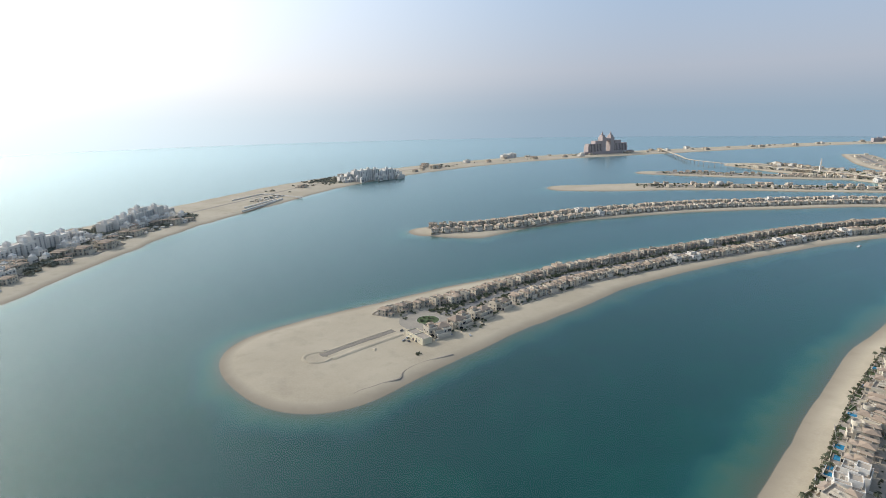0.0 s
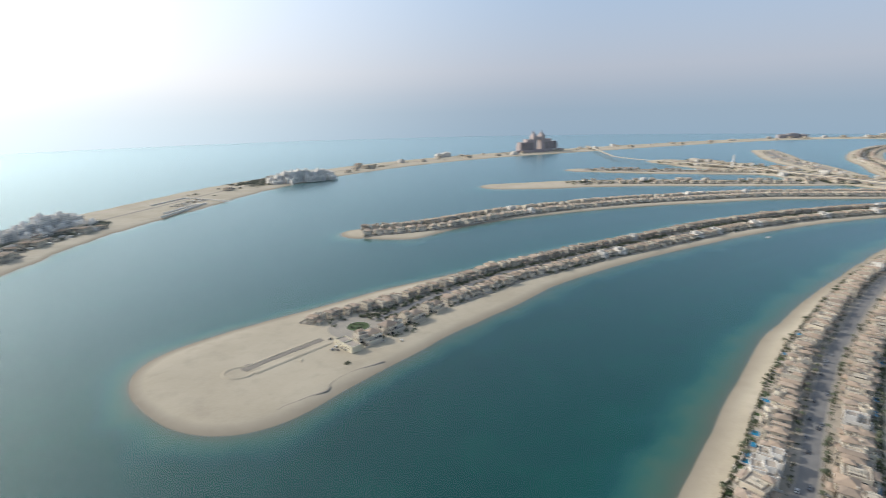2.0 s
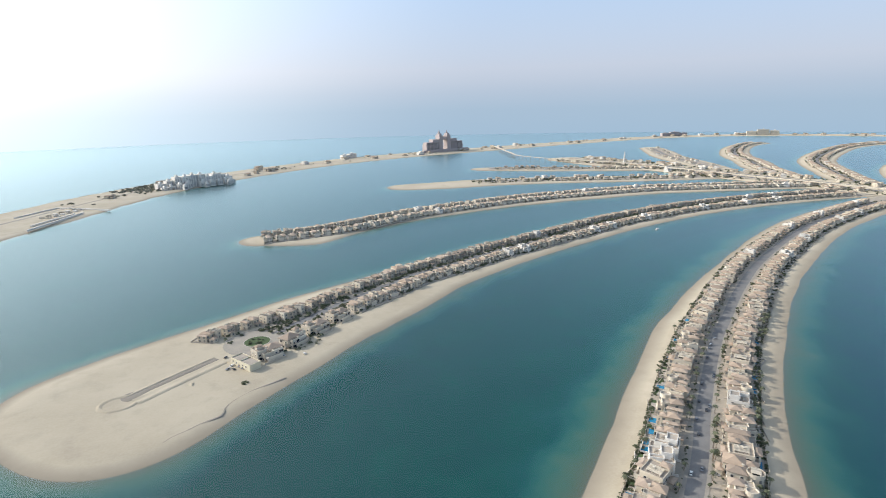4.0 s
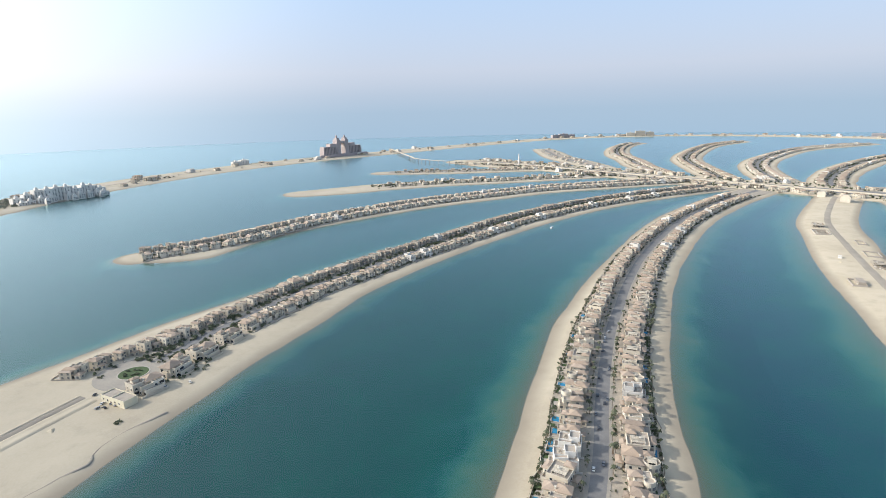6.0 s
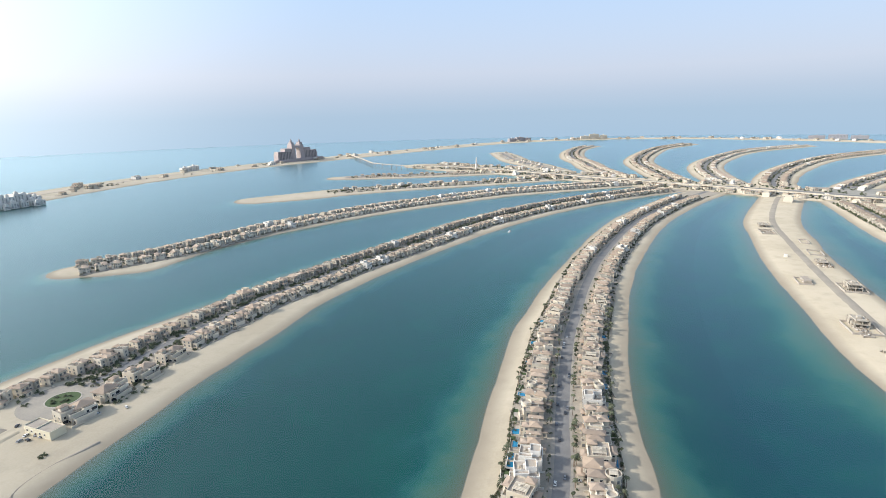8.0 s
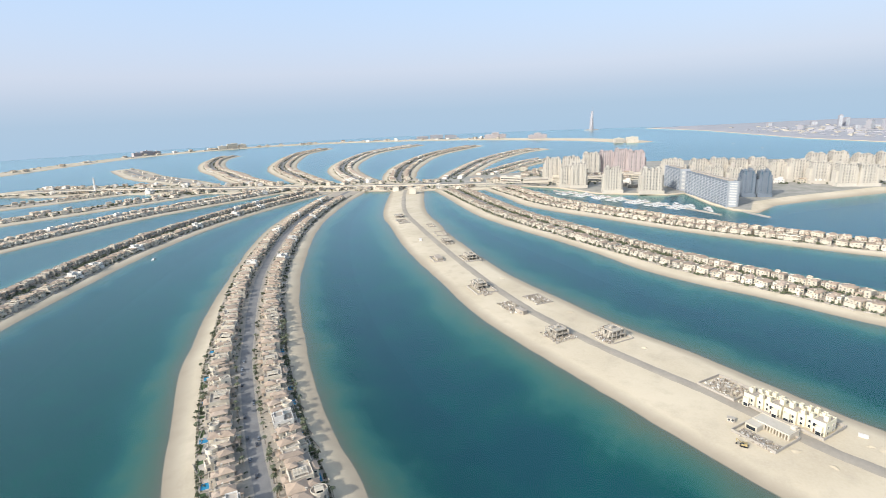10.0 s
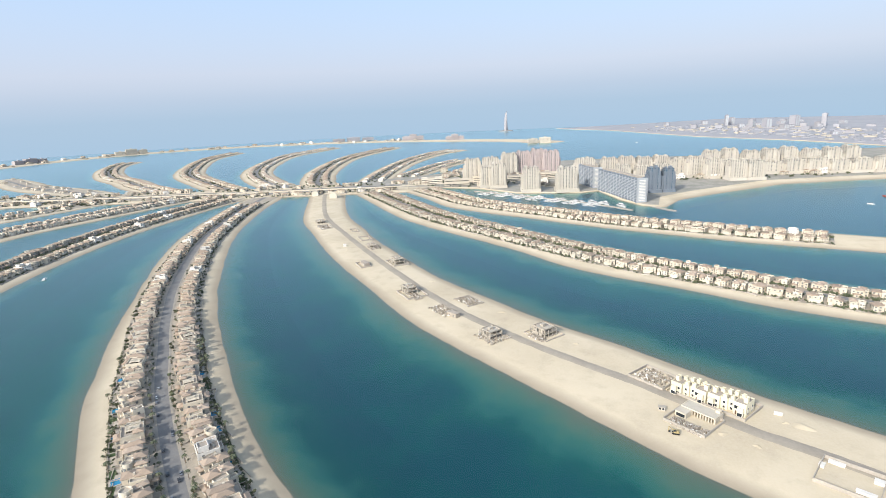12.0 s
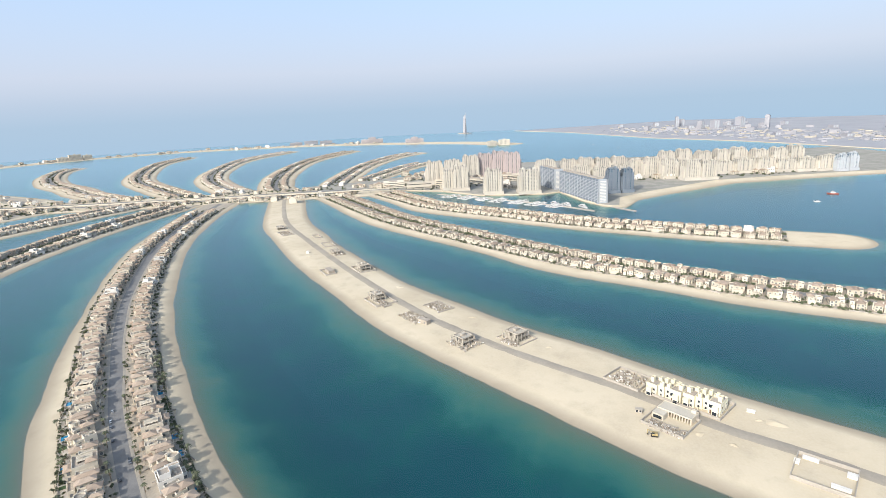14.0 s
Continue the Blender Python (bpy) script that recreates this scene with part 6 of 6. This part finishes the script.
yard = thing("yard_wall", "low pale walls round an open stretch of sand", "wall")
for path in ([(-483, 1246), (-463, 1340), (-443, 1432)], [(-496, 1296), (-478, 1362), (-458, 1424)], [(-530, 1536), (-462, 1494), (-392, 1449)], [(-530, 1536), (-545, 1500), (-574, 1420)]):
    part("wall", Geo(M_WHITE).fence(path, 1.3, 2.0, 6.0), yard)
for p in (*PATTERN_FAR.values(), *PATTERN_NEAR.values()):
    park(p)

# planting and small blocks on the land of the trunk
g, low = Geo(M_LEAF), Geo(*MIXED)
rng = np.random.default_rng(29)
for k in range(900):
    t = rng.random()
    p = np.array((1470 + 150 * t, 480 - 1150 * t)) + np.array((rng.uniform(0, 430), rng.normal() * 30))
    if p[0] > 1900 - 0.1 * p[1] or (-450 < p[1] < -60 and p[0] < 1470):
        continue
    z = rng.uniform(2.0, 4.0)
    g.join(kit[rng.integers(5)], pose(p[0], p[1], 2.95, 0, 0, rng.uniform(0, 360)) @ Matrix.Diagonal((z, z, z, 1)))
    if k % 5 == 0:
        z = rng.uniform(1.0, 1.8)
        low.join(ROW_GEO[(STYLES[rng.integers(6)], False)], pose(p[0] + 20, p[1] + 14, 3.0, 0, 0, AX + 90 * rng.integers(4)) @ Matrix.Diagonal((z, z, z, 1)))
stuff("street_trees", g, "trees and palms between the apartment blocks", "trees")
stuff("villa_rows", low, "low shops and clubhouses among the apartment blocks", "buildings")

# ---- sea traffic ----
ship = thing("supply_ship", "small red-hulled ship with white deckhouse", "ship", "", pose(1306.7, -547.8, 0, 0, 0, 70) @ Matrix.Diagonal((0.6, 0.6, 0.6, 1)))
part("hull", Geo(M_RED).add([(-16, -4, -1), (10, -4, -1), (17, 0, -1), (10, 4, -1), (-16, 4, -1), (-17, -5, 4), (11, -5, 4), (20, 0, 5.5), (11, 5, 4), (-17, 5, 4)],
                            [(0, 1, 6, 5), (1, 2, 7, 6), (2, 3, 8, 7), (3, 4, 9, 8), (4, 0, 5, 9), (5, 6, 7, 8, 9)]), ship)
part("deckhouse", Geo(M_HULL, M_GLASS).box(-6, 8, -4, 4, 4, 8).box(-2, 7, -3.5, 3.5, 8, 11.5).box(-1.9, 7.1, -3.6, 3.6, 9.4, 10.6, 1), ship)
part("mast", Geo(M_HULL).box(1, 1.6, -0.3, 0.3, 11.5, 17).box(-0.5, 3, -1.5, 1.5, 13.5, 13.8), ship)
for x, y, t in ((2697, -320, 20), (2940, -235, 100), (1224, -479, 60), (645, 821, 30)):
    b = thing("motor_boat", "small white motor boat on the open water", "boat", "small boats", pose(x, y, 0, 0, 0, t))
    part("hull", Geo(M_HULL).add([(-5, -1.6, -0.3), (3, -1.6, -0.3), (6, 0, 0), (3, 1.6, -0.3), (-5, 1.6, -0.3), (-5, -1.9, 1.2), (3.2, -1.9, 1.3), (6.8, 0, 1.7), (3.2, 1.9, 1.3), (-5, 1.9, 1.2)],
                                [(0, 1, 6, 5), (1, 2, 7, 6), (2, 3, 8, 7), (3, 4, 9, 8), (4, 0, 5, 9), (5, 6, 7, 8, 9)]), b)
    part("cabin", Geo(M_HULL, M_GLASS).box(-2, 1.6, -1.2, 1.2, 1.2, 2.6).box(-1.9, 1.7, -1.25, 1.25, 1.6, 2.3, 1), b)

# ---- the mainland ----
# the far shore carries its haze in the paint
low = Geo(M_HAZED, M_CONC, M_CITY)
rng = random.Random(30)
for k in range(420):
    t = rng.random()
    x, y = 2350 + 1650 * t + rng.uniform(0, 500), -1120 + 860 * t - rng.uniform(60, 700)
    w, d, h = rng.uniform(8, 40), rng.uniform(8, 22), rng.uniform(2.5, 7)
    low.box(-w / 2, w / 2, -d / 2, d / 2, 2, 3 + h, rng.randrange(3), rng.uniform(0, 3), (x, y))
stuff("city_blocks", low, "low buildings scattered along the far shore in haze-tinted colours", "buildings")
rng = random.Random(31)
for k in range(46):
    t = rng.random()
    x, y = 2500 + 1500 * t + rng.uniform(0, 700), -1250 + 780 * t - rng.uniform(80, 900)
    if math.hypot(x, y) > 4750:
        continue
    tall = rng.random() < 0.18
    w, h = rng.uniform(22, 46), rng.uniform(40, 75) if tall else rng.uniform(9, 24)
    root = thing("city_tower" if tall else "city_block", "tower of the far city with haze put into its colour" if tall else "low building on the far shore with haze put into its colour", "tower block" if tall else "building", "far city", pose(x, y, 3, 0, 0, rng.uniform(0, 90)))
    body = part("shaft", Geo(M_HAZED).box(-w / 2, w / 2, -w / 2.4, w / 2.4, -1, h).box(-w / 3, w / 3, -w / 4, w / 4, h, h * 1.06), root)
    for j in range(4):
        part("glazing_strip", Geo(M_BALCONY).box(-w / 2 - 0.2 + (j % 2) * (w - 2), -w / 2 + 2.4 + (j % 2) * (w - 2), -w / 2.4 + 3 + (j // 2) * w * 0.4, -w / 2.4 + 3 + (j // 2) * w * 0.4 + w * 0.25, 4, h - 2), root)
sail = thing("sail_tower", "tall sail-shaped tower far over the water, painted in haze grey", "tower", "", pose(4707.3, 635.2, 0, 0, 0, 60))
# haze-grey paint lowers the tower's contrast with the sky
q = Geo(M_HAZED)
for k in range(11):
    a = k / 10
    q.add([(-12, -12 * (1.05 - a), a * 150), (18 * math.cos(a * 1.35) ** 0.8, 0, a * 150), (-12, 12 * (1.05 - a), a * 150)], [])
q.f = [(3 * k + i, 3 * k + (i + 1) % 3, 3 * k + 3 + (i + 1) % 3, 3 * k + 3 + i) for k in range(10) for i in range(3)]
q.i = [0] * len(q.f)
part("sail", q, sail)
part("mast", Geo(M_HAZED).drum(-12, 0, 3, -1, 158, 8, 0, 1.5).drum(-12, 0, 1.2, 158, 185, 6, 0, 0.2), sail)
part("island", Geo(M_PAVE).drum(0, 0, 60, -12, 3, 24), sail)
